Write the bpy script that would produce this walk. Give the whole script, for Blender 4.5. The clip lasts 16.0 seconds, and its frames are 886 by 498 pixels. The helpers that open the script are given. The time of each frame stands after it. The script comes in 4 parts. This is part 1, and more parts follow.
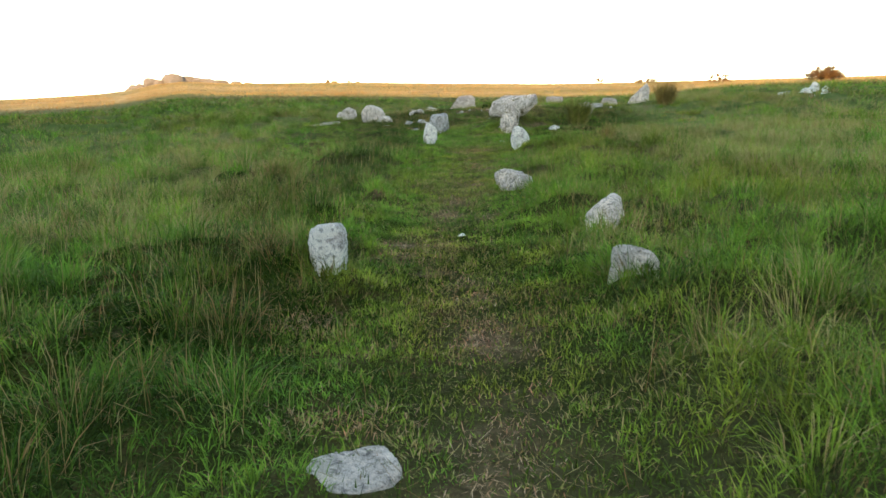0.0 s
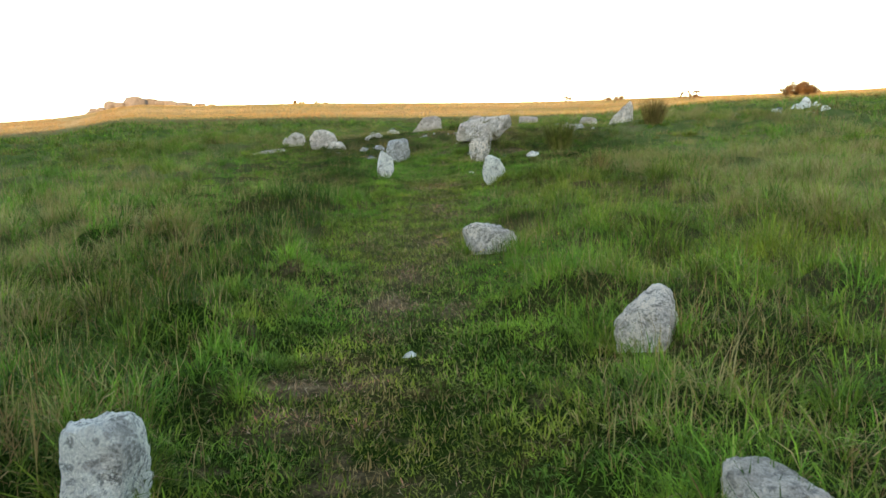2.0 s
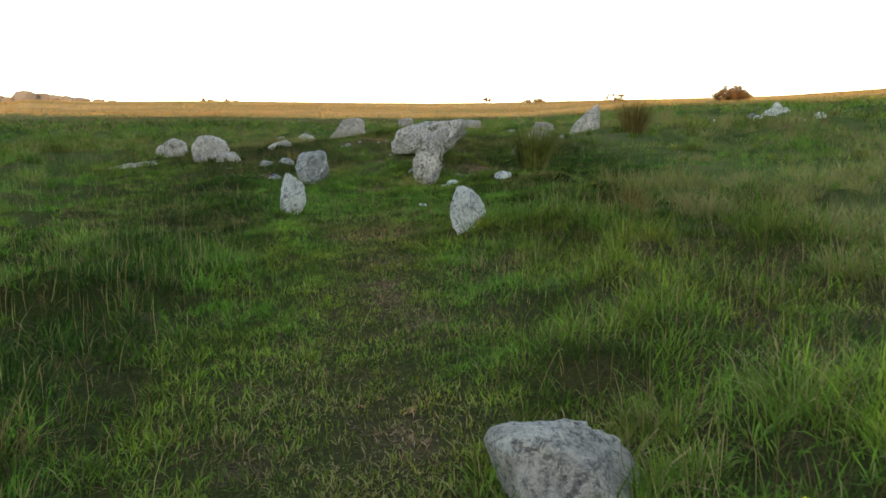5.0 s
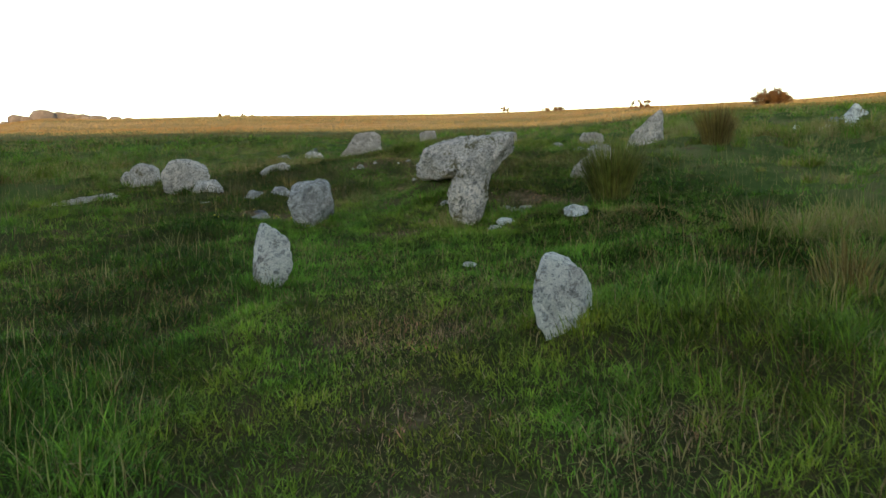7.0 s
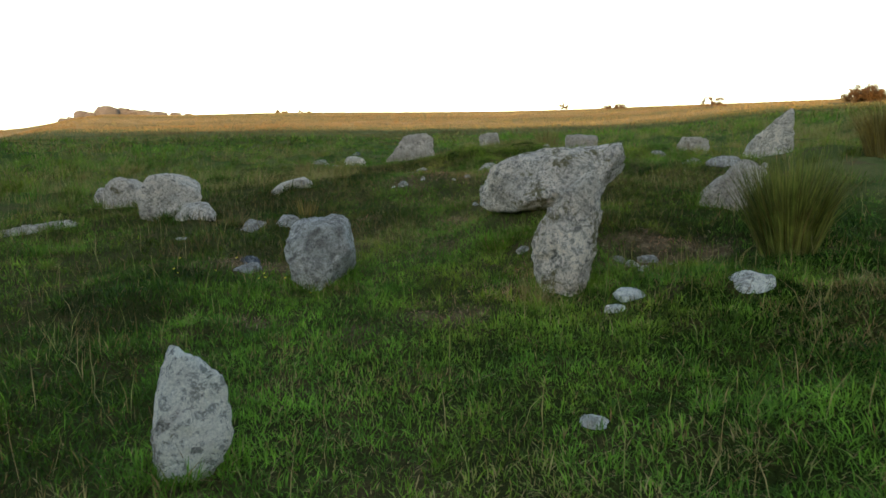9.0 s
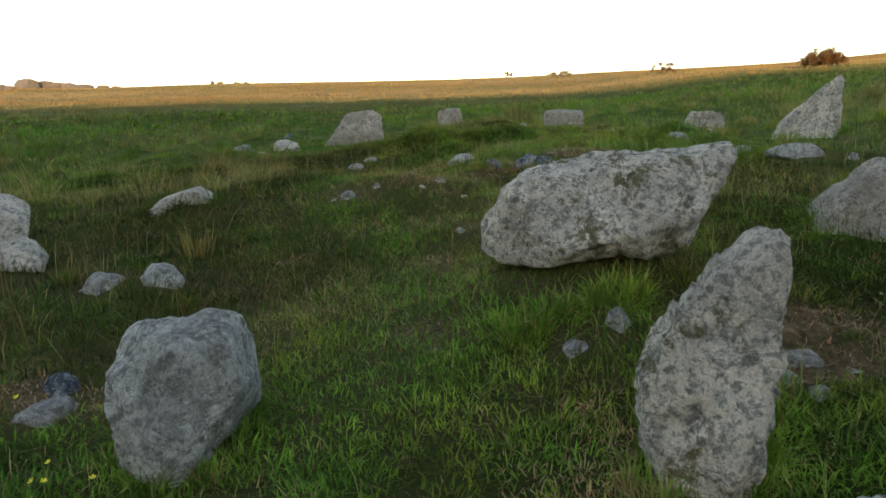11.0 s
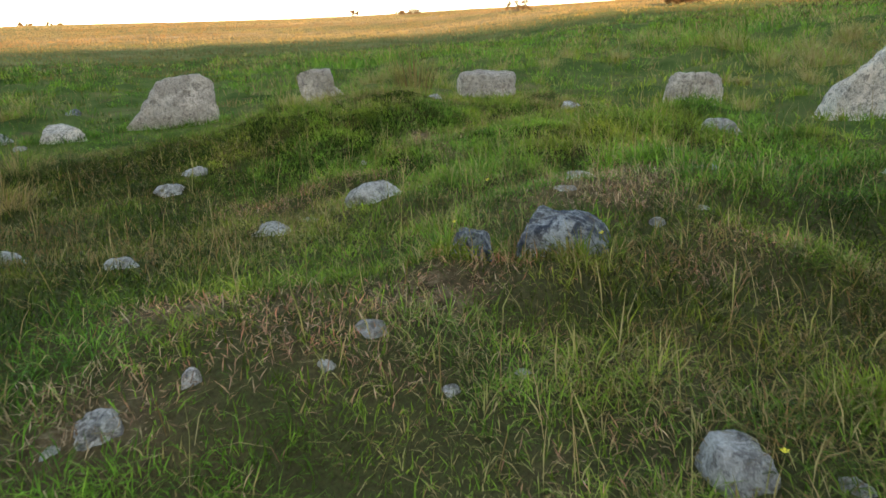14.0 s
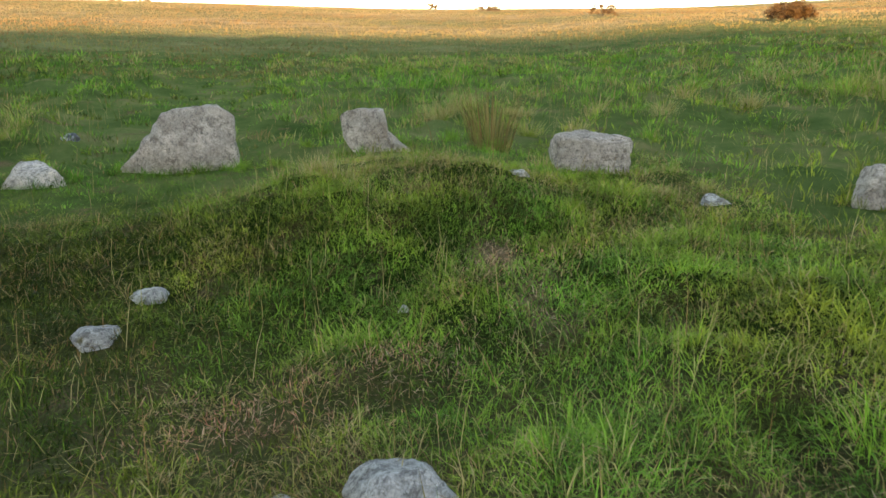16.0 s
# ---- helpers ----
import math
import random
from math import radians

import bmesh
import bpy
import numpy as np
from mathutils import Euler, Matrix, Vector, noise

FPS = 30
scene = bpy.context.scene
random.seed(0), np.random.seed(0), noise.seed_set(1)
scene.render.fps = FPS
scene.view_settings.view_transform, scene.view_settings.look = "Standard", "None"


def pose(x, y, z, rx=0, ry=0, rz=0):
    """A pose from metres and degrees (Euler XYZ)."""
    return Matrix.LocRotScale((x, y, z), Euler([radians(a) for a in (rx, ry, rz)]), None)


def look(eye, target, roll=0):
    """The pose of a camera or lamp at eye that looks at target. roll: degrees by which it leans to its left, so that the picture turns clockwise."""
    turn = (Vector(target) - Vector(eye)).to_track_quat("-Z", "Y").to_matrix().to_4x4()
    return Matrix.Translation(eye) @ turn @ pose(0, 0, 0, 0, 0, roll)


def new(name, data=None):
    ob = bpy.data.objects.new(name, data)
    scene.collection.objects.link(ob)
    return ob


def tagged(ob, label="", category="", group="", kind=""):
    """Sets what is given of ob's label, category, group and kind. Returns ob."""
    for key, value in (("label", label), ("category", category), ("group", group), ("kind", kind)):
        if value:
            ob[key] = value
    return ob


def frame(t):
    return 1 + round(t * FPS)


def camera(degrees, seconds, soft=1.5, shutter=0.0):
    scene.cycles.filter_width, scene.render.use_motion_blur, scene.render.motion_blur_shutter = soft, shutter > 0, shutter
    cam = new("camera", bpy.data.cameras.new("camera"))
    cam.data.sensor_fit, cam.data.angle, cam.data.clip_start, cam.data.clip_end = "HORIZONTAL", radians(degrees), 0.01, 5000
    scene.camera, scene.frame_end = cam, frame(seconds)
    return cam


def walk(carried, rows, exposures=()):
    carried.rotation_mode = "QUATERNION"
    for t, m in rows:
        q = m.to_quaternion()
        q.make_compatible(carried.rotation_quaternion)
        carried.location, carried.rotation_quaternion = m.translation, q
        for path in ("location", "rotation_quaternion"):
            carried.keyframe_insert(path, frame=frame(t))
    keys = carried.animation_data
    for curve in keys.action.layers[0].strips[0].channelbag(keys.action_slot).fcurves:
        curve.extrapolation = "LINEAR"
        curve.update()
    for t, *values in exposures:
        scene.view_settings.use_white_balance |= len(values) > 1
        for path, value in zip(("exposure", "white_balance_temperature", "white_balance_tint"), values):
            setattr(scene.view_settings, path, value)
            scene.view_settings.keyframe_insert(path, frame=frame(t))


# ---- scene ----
cam = camera(61.6, 16.0, soft=1.6, shutter=0.12)
METRES, EYE, TILT, LEAN, TURN = 24.0, 1.4, -9.5, 0.0, 0.0
ROWS = [
    (0.0, 0.0, 0.0, 0.0, 0.0, 0.0, -0.0),
    (0.5, 0.0012, 0.0313, 0.0053, 2.26, -0.89, -0.53),
    (1.0, 0.0048, 0.0629, 0.0133, -0.47, -1.95, 1.49),
    (1.5, 0.0091, 0.0897, 0.0219, 1.16, -3.56, 0.75),
    (2.0, 0.0093, 0.1189, 0.0272, -2.18, 1.41, 1.16),
    (2.5, 0.0083, 0.1473, 0.0321, -1.83, 0.69, 1.17),
    (3.0, 0.007, 0.1788, 0.0408, -3.36, 2.04, 0.52),
    (3.5, 0.0054, 0.2089, 0.0482, -8.67, 0.95, 1.03),
    (6.0, 0.0085, 0.3758, 0.0821, -7.42, 1.47, 2.71),
    (6.5, 0.0112, 0.4074, 0.0891, -4.35, 0.66, 2.32),
    (7.0, 0.0129, 0.4421, 0.0975, -7.22, 2.14, 2.57),
    (7.5, 0.0161, 0.4729, 0.1036, -4.78, 2.99, 2.92),
    (8.0, 0.0189, 0.5064, 0.1121, -3.01, 3.67, 1.37),
    (10.5, 0.0236, 0.6619, 0.1492, -4.81, -0.97, 3.16),
    (11.0, 0.0228, 0.6918, 0.1572, -7.31, -0.44, 3.09),
    (11.5, 0.0241, 0.7192, 0.1647, -6.84, -2.3, 4.06),
    (12.0, 0.0231, 0.7497, 0.1712, -8.53, -0.22, 3.84),
    (12.5, 0.0237, 0.7772, 0.1761, -10.01, -0.87, 3.97),
    (13.0, 0.0253, 0.8058, 0.1844, -10.23, -3.6, 4.3),
    (13.5, 0.0281, 0.8333, 0.1935, -17.58, -5.87, 5.39),
    (14.0, 0.0373, 0.8643, 0.1999, -18.62, -5.75, 5.91),
    (14.5, 0.0446, 0.8929, 0.2072, -19.99, -2.51, 3.43),
    (15.0, 0.054, 0.919, 0.2157, -20.63, -3.59, 3.21),
    (15.5, 0.0618, 0.9381, 0.2277, -15.07, -6.4, 4.32),
    (16.0, 0.0657, 0.9601, 0.2355, -13.6, -5.82, 1.68),
]
walk(cam, [(t, pose(0, 0, EYE, TILT, LEAN, TURN) @ pose(METRES * x, METRES * y, METRES * z, 90 + pitch, roll, yaw)) for t, x, y, z, yaw, pitch, roll in ROWS],
     exposures=[(0.0, 2.78, 7700, 10), (3.5, 2.5, 7700, 10), (7.0, 1.9, 7500, 9), (11.0, 1.98, 7800, 10), (13.5, 2.54, 8000, 12), (16.0, 2.82, 7900, 12)])

# ---- sky and the low evening sun, which the western ridge keeps off the near ground ----
SUN_HEIGHT, SUN_BEARING = 12.0, 188.0
world = bpy.data.worlds.new("evening_sky")
scene.world = world
world.use_nodes = True
sky = world.node_tree.nodes.new("ShaderNodeTexSky")
sky.sky_type, sky.sun_disc = "NISHITA", False
sky.sun_elevation, sky.sun_rotation = radians(SUN_HEIGHT), radians(SUN_BEARING)
sky.altitude, sky.air_density, sky.dust_density, sky.ozone_density = 300, 1.0, 0.5, 1.5
world.node_tree.links.new(sky.outputs["Color"], world.node_tree.nodes["Background"].inputs["Color"])
world.node_tree.nodes["Background"].inputs["Strength"].default_value = 0.15
lamp = bpy.data.lights.new("sun", "SUN")
lamp.energy, lamp.angle, lamp.color = 2.3, radians(0.53), (1.0, 0.66, 0.38)
sun = new("sun", lamp)
toward = Vector((math.sin(radians(SUN_BEARING)), math.cos(radians(SUN_BEARING)), math.tan(radians(SUN_HEIGHT))))
sun.matrix_world = look(toward * 100, (0, 0, 0))

# ---- lie of the land: one height function for the ground and all that stands on it ----
def lattice(ix, iy, seed):
    n = np.sin(ix * 127.1 + iy * 311.7 + seed * 74.7) * 43758.5453
    return n - np.floor(n)


def soft_noise(x, y, scale, seed):
    """Smooth noise from -1 to 1 with features of about that many metres."""
    x, y = np.asarray(x, float) / scale, np.asarray(y, float) / scale
    ix, iy = np.floor(x), np.floor(y)
    fx, fy = x - ix, y - iy
    fx, fy = fx * fx * (3 - 2 * fx), fy * fy * (3 - 2 * fy)
    low = lattice(ix, iy, seed) * (1 - fx) + lattice(ix + 1, iy, seed) * fx
    high = lattice(ix, iy + 1, seed) * (1 - fx) + lattice(ix + 1, iy + 1, seed) * fx
    return 2 * (low * (1 - fy) + high * fy) - 1


def ramp(v, a, b):
    s = np.clip((np.asarray(v, float) - a) / (b - a), 0, 1)
    return s * s * (3 - 2 * s)


def bump(x, y, cx, cy, rx, ry):
    return np.exp(-((x - cx) / rx) ** 2 - ((y - cy) / ry) ** 2)


# profile of the ground along the walk, metres ahead and metres up
AHEAD = [-60, -20, -8, 0, 5.4, 9, 15.5, 18, 20, 22, 23.3, 24.2, 26, 28, 31, 36]
UP = [-2.6, -0.9, -0.36, 0.0, 0.27, 0.46, 0.87, 1.06, 1.22, 1.42, 1.66, 1.74, 1.69, 1.76, 1.92, 2.2]
# elevation of the skyline seen from the start, by bearing, and how far off the crest is
BEARING = [-180, -90, -60, -45, -30, -27, -22.9, -20.8, -19, -16, -8, 0, 7, 13, 19, 25, 31, 38, 48, 60, 90, 180]
RISE = [0.5, 0.6, 0.9, 1.2, 1.56, 1.8, 2.15, 2.72, 2.95, 2.9, 3.05, 3.05, 2.97, 3.0, 3.06, 3.06, 3.1, 3.4, 3.75, 3.9, 3.2, 0.5]
CREST = [400, 400, 400, 400, 400, 400, 300, 290, 300, 380, 420, 320, 220, 190, 200, 300, 600, 700, 700, 700, 600, 400]


def path_line(y):
    return 0.03 * np.clip(y, -5, 22) + 0.12 * np.sin(np.asarray(y) * 0.55)


def lie(x, y):
    x, y = np.asarray(x, float), np.asarray(y, float)
    r = np.hypot(x, y)
    bearing = np.degrees(np.arctan2(x, y))
    near = sum(np.interp(y + d, AHEAD, UP) for d in (-0.8, 0, 0.8)) / 3
    near = near + 0.045 * 14 * np.tanh((x - 0.4) / 14)
    crest = np.interp(bearing, BEARING, CREST)
    tilt = np.tan(np.radians(np.interp(bearing, BEARING, RISE)))
    reach = np.minimum(r, crest) + 0.25 * np.minimum(np.maximum(r - crest, 0), 150)
    right = ramp(bearing, 12, 24)
    hang = right * 1.07 * np.exp(-(r - 30) / 28) + (1 - right) * 1.1 * (1 - ramp(r, 70, 190))
    far = 1.4 + reach * tilt - hang - 0.012 * np.maximum(r - crest - 250, 0)
    far = far + (soft_noise(x, y, 23, 3) * 0.09 + soft_noise(x, y, 9, 4) * 0.035) * ramp(r, 35, 60) * (1 - ramp(r, 200, 260))
    z = near + (far - near) * ramp(r, 26, 48)
    # valley and the western ridge behind the walker
    back = -0.045 * np.minimum(-y, 90) + (71.8 - 5.0 * ramp(x, -40, 5)) * ramp(-y, 95, 235) + 0.3 * soft_noise(x, y, 60, 8)
    z = z + (back - z) * ramp(-y, 8, 45)
    # cairn mound, trodden hollow of the path, hummocks
    off = np.abs(x - path_line(y))
    z = z + 0.31 * bump(x, y, 2.5, 29.0, 1.9, 1.0) + 0.2 * bump(x, y, 4.2, 26.8, 1.2, 1.1) + 0.14 * bump(x, y, 2.8, 24.6, 0.7, 0.6) - 0.06 * bump(x, y, 1.4, 26.6, 0.9, 0.8) + 0.19 * bump(x, y, 0.9, 23.6, 1.0, 0.6) + 0.16 * bump(x, y, 0.1, 24.6, 0.9, 0.7) + 0.26 * bump(x, y, 1.7, 20.8, 0.6, 0.36) + 0.07 * bump(x, y, 1.85, 23.95, 0.25, 0.2)
    z = z - 0.16 * bump(x, y, 2.6, 19.6, 0.9, 0.7)
    z = z + 0.35 * bump(x, y, 17, 33, 7, 4)
    rough = ramp(off, 0.35, 1.4) * (1 - 0.25 * ramp(y, 12, 17) * (1 - ramp(np.abs(x - 2), 5, 9)))
    z = z + rough * (0.075 * soft_noise(x, y, 1.1, 1) + 0.05 * soft_noise(x, y, 0.45, 2) + 0.06 * ramp(off, 0.6, 2.2))
    z = z + 0.015 * soft_noise(x, y, 0.3, 5) - 0.035 * (1 - ramp(off, 0.1, 0.6)) * ramp(y, -20, -5) * (1 - ramp(y, 16, 20))
    return z


def tussock_mounds(x, y):
    """Knee-low mounds of rank grass, 0 to 1, none on the trodden line."""
    off = np.abs(x - path_line(y))
    swell = ramp(soft_noise(x, y, 0.62, 101) + 0.45 * soft_noise(x, y, 0.27, 102), -0.1, 0.75)
    grazed = ramp(y, 12.5, 17) * (1 - ramp(y, 31, 36)) * (1 - ramp(np.abs(x - 2), 4.5, 8))
    return swell * ramp(off, 0.4, 1.1) * (1 - 0.5 * grazed) * (1 - ramp(np.hypot(x, y), 40, 55))


def height(x, y):
    """The ground with its grass mounds; stones stand on lie()."""
    x, y = np.asarray(x, float), np.asarray(y, float)
    return lie(x, y) + 0.15 * tussock_mounds(x, y)


def thatch(x, y):
    """Mats of dead brown grass on the mound, 0 to 1."""
    mats = sum(bump(x, y, cx, cy, rx, ry) for cx, cy, rx, ry in ((3.1, 24.65, 0.45, 0.3), (2.5, 24.4, 0.28, 0.1), (2.0, 23.85, 0.18, 0.1), (3.8, 25.4, 0.26, 0.2), (2.95, 24.35, 0.22, 0.14), (4.2, 25.0, 0.3, 0.18), (1.45, 26.5, 0.35, 0.25),
                                                                 (2.2, 26.6, 0.4, 0.2), (1.45, 23.35, 0.35, 0.16), (1.1, 23.55, 0.3, 0.16), (1.9, 22.75, 0.3, 0.12), (1.1, 22.55, 0.3, 0.12), (0.45, 23.4, 0.3, 0.16), (2.7, 23.5, 0.2, 0.15), (2.9, 27.5, 0.35, 0.25), (2.84, 23.54, 0.18, 0.1), (3.15, 23.72, 0.2, 0.12), (0.78, 22.73, 0.3, 0.16), (1.3, 19.15, 0.2, 0.2), (1.47, 19.45, 0.16, 0.3), (1.95, 24.05, 0.25, 0.12), (0.7, 15.3, 0.35, 0.3), (1.6, 13.6, 0.2, 0.16), (-0.47, 3.0, 0.3, 0.14), (-0.8, 4.5, 0.16, 0.2)))
    return np.clip(mats * (0.8 + 0.7 * soft_noise(x, y, 0.12, 71)), 0, 1)


def worn(x, y):
    """Bare, trodden patches, 0 to 1."""
    off = np.abs(x - path_line(y))
    track = (1 - ramp(off, 0.08, 0.5)) * (1 - ramp(y, 16, 19)) * ramp(soft_noise(x, y, 0.55, 21) + 0.5 * soft_noise(x, y, 0.2, 22), 0.1, 0.7)
    spots = sum(bump(x, y, cx, cy, rx, ry) for cx, cy, rx, ry in ((-0.35, 6.3, 0.3, 0.17), (0.5, 2.0, 0.17, 0.26), (0.4, 3.9, 0.11, 0.2), (0.1, 8.3, 0.2, 0.15), (0.45, 10.6, 0.14, 0.2), (0.5, 8.0, 0.15, 0.2), (0.55, 13.3, 0.2, 0.15), (2.9, 27.75, 0.12, 0.2),
                                                                  (3.2, 24.9, 0.45, 0.25), (2.95, 26.95, 0.14, 0.3), (-0.7, 20.2, 0.4, 0.16), (0.17, 22.07, 0.16, 0.12),
                                                                  (1.65, 23.75, 0.3, 0.13), (0.9, 23.88, 0.28, 0.1), (2.85, 24.55, 0.3, 0.16), (0.57, 23.29, 0.22, 0.1), (1.44, 22.37, 0.14, 0.1), (1.62, 23.83, 0.2, 0.12), (0.87, 20.52, 0.18, 0.13),
                                                                  (2.6, 20.25, 0.5, 0.16), (3.0, 19.95, 0.4, 0.14), (2.5, 19.85, 0.45, 0.14), (0.84, 18.74, 0.24, 0.2), (-0.4, 18.79, 0.2, 0.12), (-0.43, 6.7, 0.36, 0.14), (0.31, 3.04, 0.15, 0.3), (0.25, 4.16, 0.16, 0.28),
                                                                  (0.2, 5.2, 0.17, 0.35), (0.24, 2.4, 0.22, 0.35), (0.05, 8.4, 0.14, 0.3), (0.16, 9.3, 0.12, 0.3), (0.62, 14.1, 0.22, 0.16), (0.56, 12.9, 0.14, 0.4), (0.75, 12.3, 0.15, 0.2), (1.1, 21.8, 0.22, 0.1), (-1.75, 15.9, 0.2, 0.2)))
    return np.clip(0.15 * track + (0.85 + 0.6 * ramp(y, 15, 18)) * spots * (0.78 + 0.8 * soft_noise(x, y, 0.13, 23)), 0, 1)

# ---- materials ----
def material(name, rough=0.9, shine=0.15):
    m = bpy.data.materials.new(name)
    m.use_nodes = True
    shader = m.node_tree.nodes["Principled BSDF"]
    shader.inputs["Roughness"].default_value = rough
    shader.inputs["Specular IOR Level"].default_value = shine
    return m, m.node_tree.nodes, m.node_tree.links, shader


def noise_node(nodes, links, vector, scale, detail=4.0, rough=0.55, warp=0.0):
    n = nodes.new("ShaderNodeTexNoise")
    n.inputs["Scale"].default_value, n.inputs["Detail"].default_value = scale, detail
    n.inputs["Roughness"].default_value, n.inputs["Distortion"].default_value = rough, warp
    if vector is not None:
        links.new(vector, n.inputs["Vector"])
    return n.outputs["Fac"]


def stops(nodes, links, value, *points):
    """A colour ramp: (place, colour) pairs."""
    r = nodes.new("ShaderNodeValToRGB")
    band = r.color_ramp.elements
    while len(band) < len(points):
        band.new(0.5)
    for e, (place, colour) in zip(band, points):
        e.position = place
        e.color = (*colour, 1) if len(colour) == 3 else (colour[0],) * 3 + (1,)
    links.new(value, r.inputs["Fac"])
    return r.outputs["Color"]


def blend(nodes, links, fac, a, b, mode="MIX"):
    m = nodes.new("ShaderNodeMix")
    m.data_type, m.blend_type = "RGBA", mode
    for socket, value in ((m.inputs[0], fac), (m.inputs[6], a), (m.inputs[7], b)):
        if isinstance(value, (int, float)):
            socket.default_value = value
        elif isinstance(value, tuple):
            socket.default_value = (*value, 1)
        else:
            links.new(value, socket)
    return m.outputs[2]


def relief(nodes, links, shader, value, strength, distance):
    b = nodes.new("ShaderNodeBump")
    b.inputs["Strength"].default_value, b.inputs["Distance"].default_value = strength, distance
    links.new(value, b.inputs["Height"])
    links.new(b.outputs["Normal"], shader.inputs["Normal"])


def granite(name, stone_a, stone_b, lichen, white, dark, moss, crust=0.0):
    """Lichened granite: crystals, ragged crusts of pale and black lichen, brown weathering, moss; crust: wide sheets of white lichen."""
    m, nodes, links, shader = material(name, 0.92)
    coord = nodes.new("ShaderNodeTexCoord")
    info = nodes.new("ShaderNodeObjectInfo")
    shift = nodes.new("ShaderNodeVectorMath")
    shift.operation = "MULTIPLY_ADD"
    links.new(info.outputs["Random"], shift.inputs[0])
    shift.inputs[1].default_value = (37.0, 21.0, 53.0)
    links.new(coord.outputs["Object"], shift.inputs[2])
    v = shift.outputs[0]
    broad = stops(nodes, links, noise_node(nodes, links, v, 3.0, 4, 0.6), (0.36, (0.1,)), (0.6, (1,)))

    def where(scale, at, soft, top, warp=0.4, patchy=False, ragged=0.76):
        mask = stops(nodes, links, noise_node(nodes, links, v, scale, 8, ragged, warp), (at, (0,)), (at + soft, (top,)))
        return blend(nodes, links, 1.0, mask, broad, "MULTIPLY") if patchy else mask

    base = stops(nodes, links, noise_node(nodes, links, v, 14, 9, 0.78), (0.34, stone_a), (0.66, stone_b))
    base = blend(nodes, links, where(3.1, 0.5, 0.1, 0.5), base, (0.20, 0.155, 0.115))
    base = blend(nodes, links, where(13.0, 0.51 - white, 0.05, 0.7), base, tuple(0.74 * c for c in lichen))
    base = blend(nodes, links, where(7.5, 0.55 - white, 0.03, 0.95, 0.4, True), base, lichen)
    base = blend(nodes, links, where(28, 0.54 - white, 0.04, 0.75, 0.3, True), base, lichen)
    if crust:
        base = blend(nodes, links, where(3.6, 0.54 - crust, 0.03, 0.92, 0.5, False, 0.66), base, tuple(min(0.8, 1.12 * c) for c in lichen))
    base = blend(nodes, links, where(9.5, 0.6 - dark, 0.05, 0.8, 0.7, True), base, (0.075, 0.064, 0.054))
    base = blend(nodes, links, where(26, 0.575 - dark, 0.05, 0.6), base, (0.07, 0.062, 0.056))
    base = blend(nodes, links, where(4.8, 0.62 - moss, 0.05, 0.85), base, (0.13, 0.098, 0.028))
    grain = stops(nodes, links, noise_node(nodes, links, v, 120, 4, 0.75), (0.3, (0.72,)), (0.7, (1.35,)))
    base = blend(nodes, links, 1.0, base, grain, "MULTIPLY")
    links.new(base, shader.inputs["Base Color"])
    pits = blend(nodes, links, 0.5, noise_node(nodes, links, v, 16, 9, 0.74), noise_node(nodes, links, v, 60, 5, 0.75))
    seam = stops(nodes, links, noise_node(nodes, links, v, 4.2, 5, 0.6, 0.8), (0.48, (1,)), (0.5, (0.6,)), (0.52, (1,)))
    pits = blend(nodes, links, 1.0, pits, seam, "MULTIPLY")
    relief(nodes, links, shader, pits, 1.0, 0.08)
    return m


GRANITE = granite("lichened_granite", (0.14, 0.118, 0.102), (0.42, 0.34, 0.27), (0.78, 0.65, 0.52), 0.07, 0.04, 0.01)
WEATHERED = granite("weathered_granite", (0.135, 0.108, 0.088), (0.47, 0.365, 0.28), (0.82, 0.68, 0.54), 0.1, 0.065, 0.075)
WHITE_GRANITE = granite("white_crusted_granite", (0.14, 0.118, 0.102), (0.41, 0.345, 0.28), (0.74, 0.66, 0.56), 0.05, 0.045, 0.0, 0.13)
GREY_GRANITE = granite("grey_granite", (0.15, 0.133, 0.113), (0.37, 0.33, 0.285), (0.68, 0.62, 0.54), 0.03, 0.03, 0.0)
BROWN_GRANITE = granite("brown_granite", (0.165, 0.128, 0.098), (0.42, 0.33, 0.255), (0.6, 0.485, 0.385), 0.04, 0.02, 0.0)
DARK_ROCK = granite("dark_rock", (0.035, 0.038, 0.048), (0.11, 0.115, 0.135), (0.45, 0.44, 0.42), 0.005, 0.04, -0.04)
TOR_ROCK = granite("tor_granite", (0.07, 0.06, 0.05), (0.14, 0.12, 0.1), (0.18, 0.16, 0.13), 0.0, 0.04, 0.0)
SUNK_GRANITE = granite("sunk_granite", (0.14, 0.122, 0.105), (0.33, 0.29, 0.25), (0.58, 0.52, 0.455), 0.03, 0.03, 0.02)


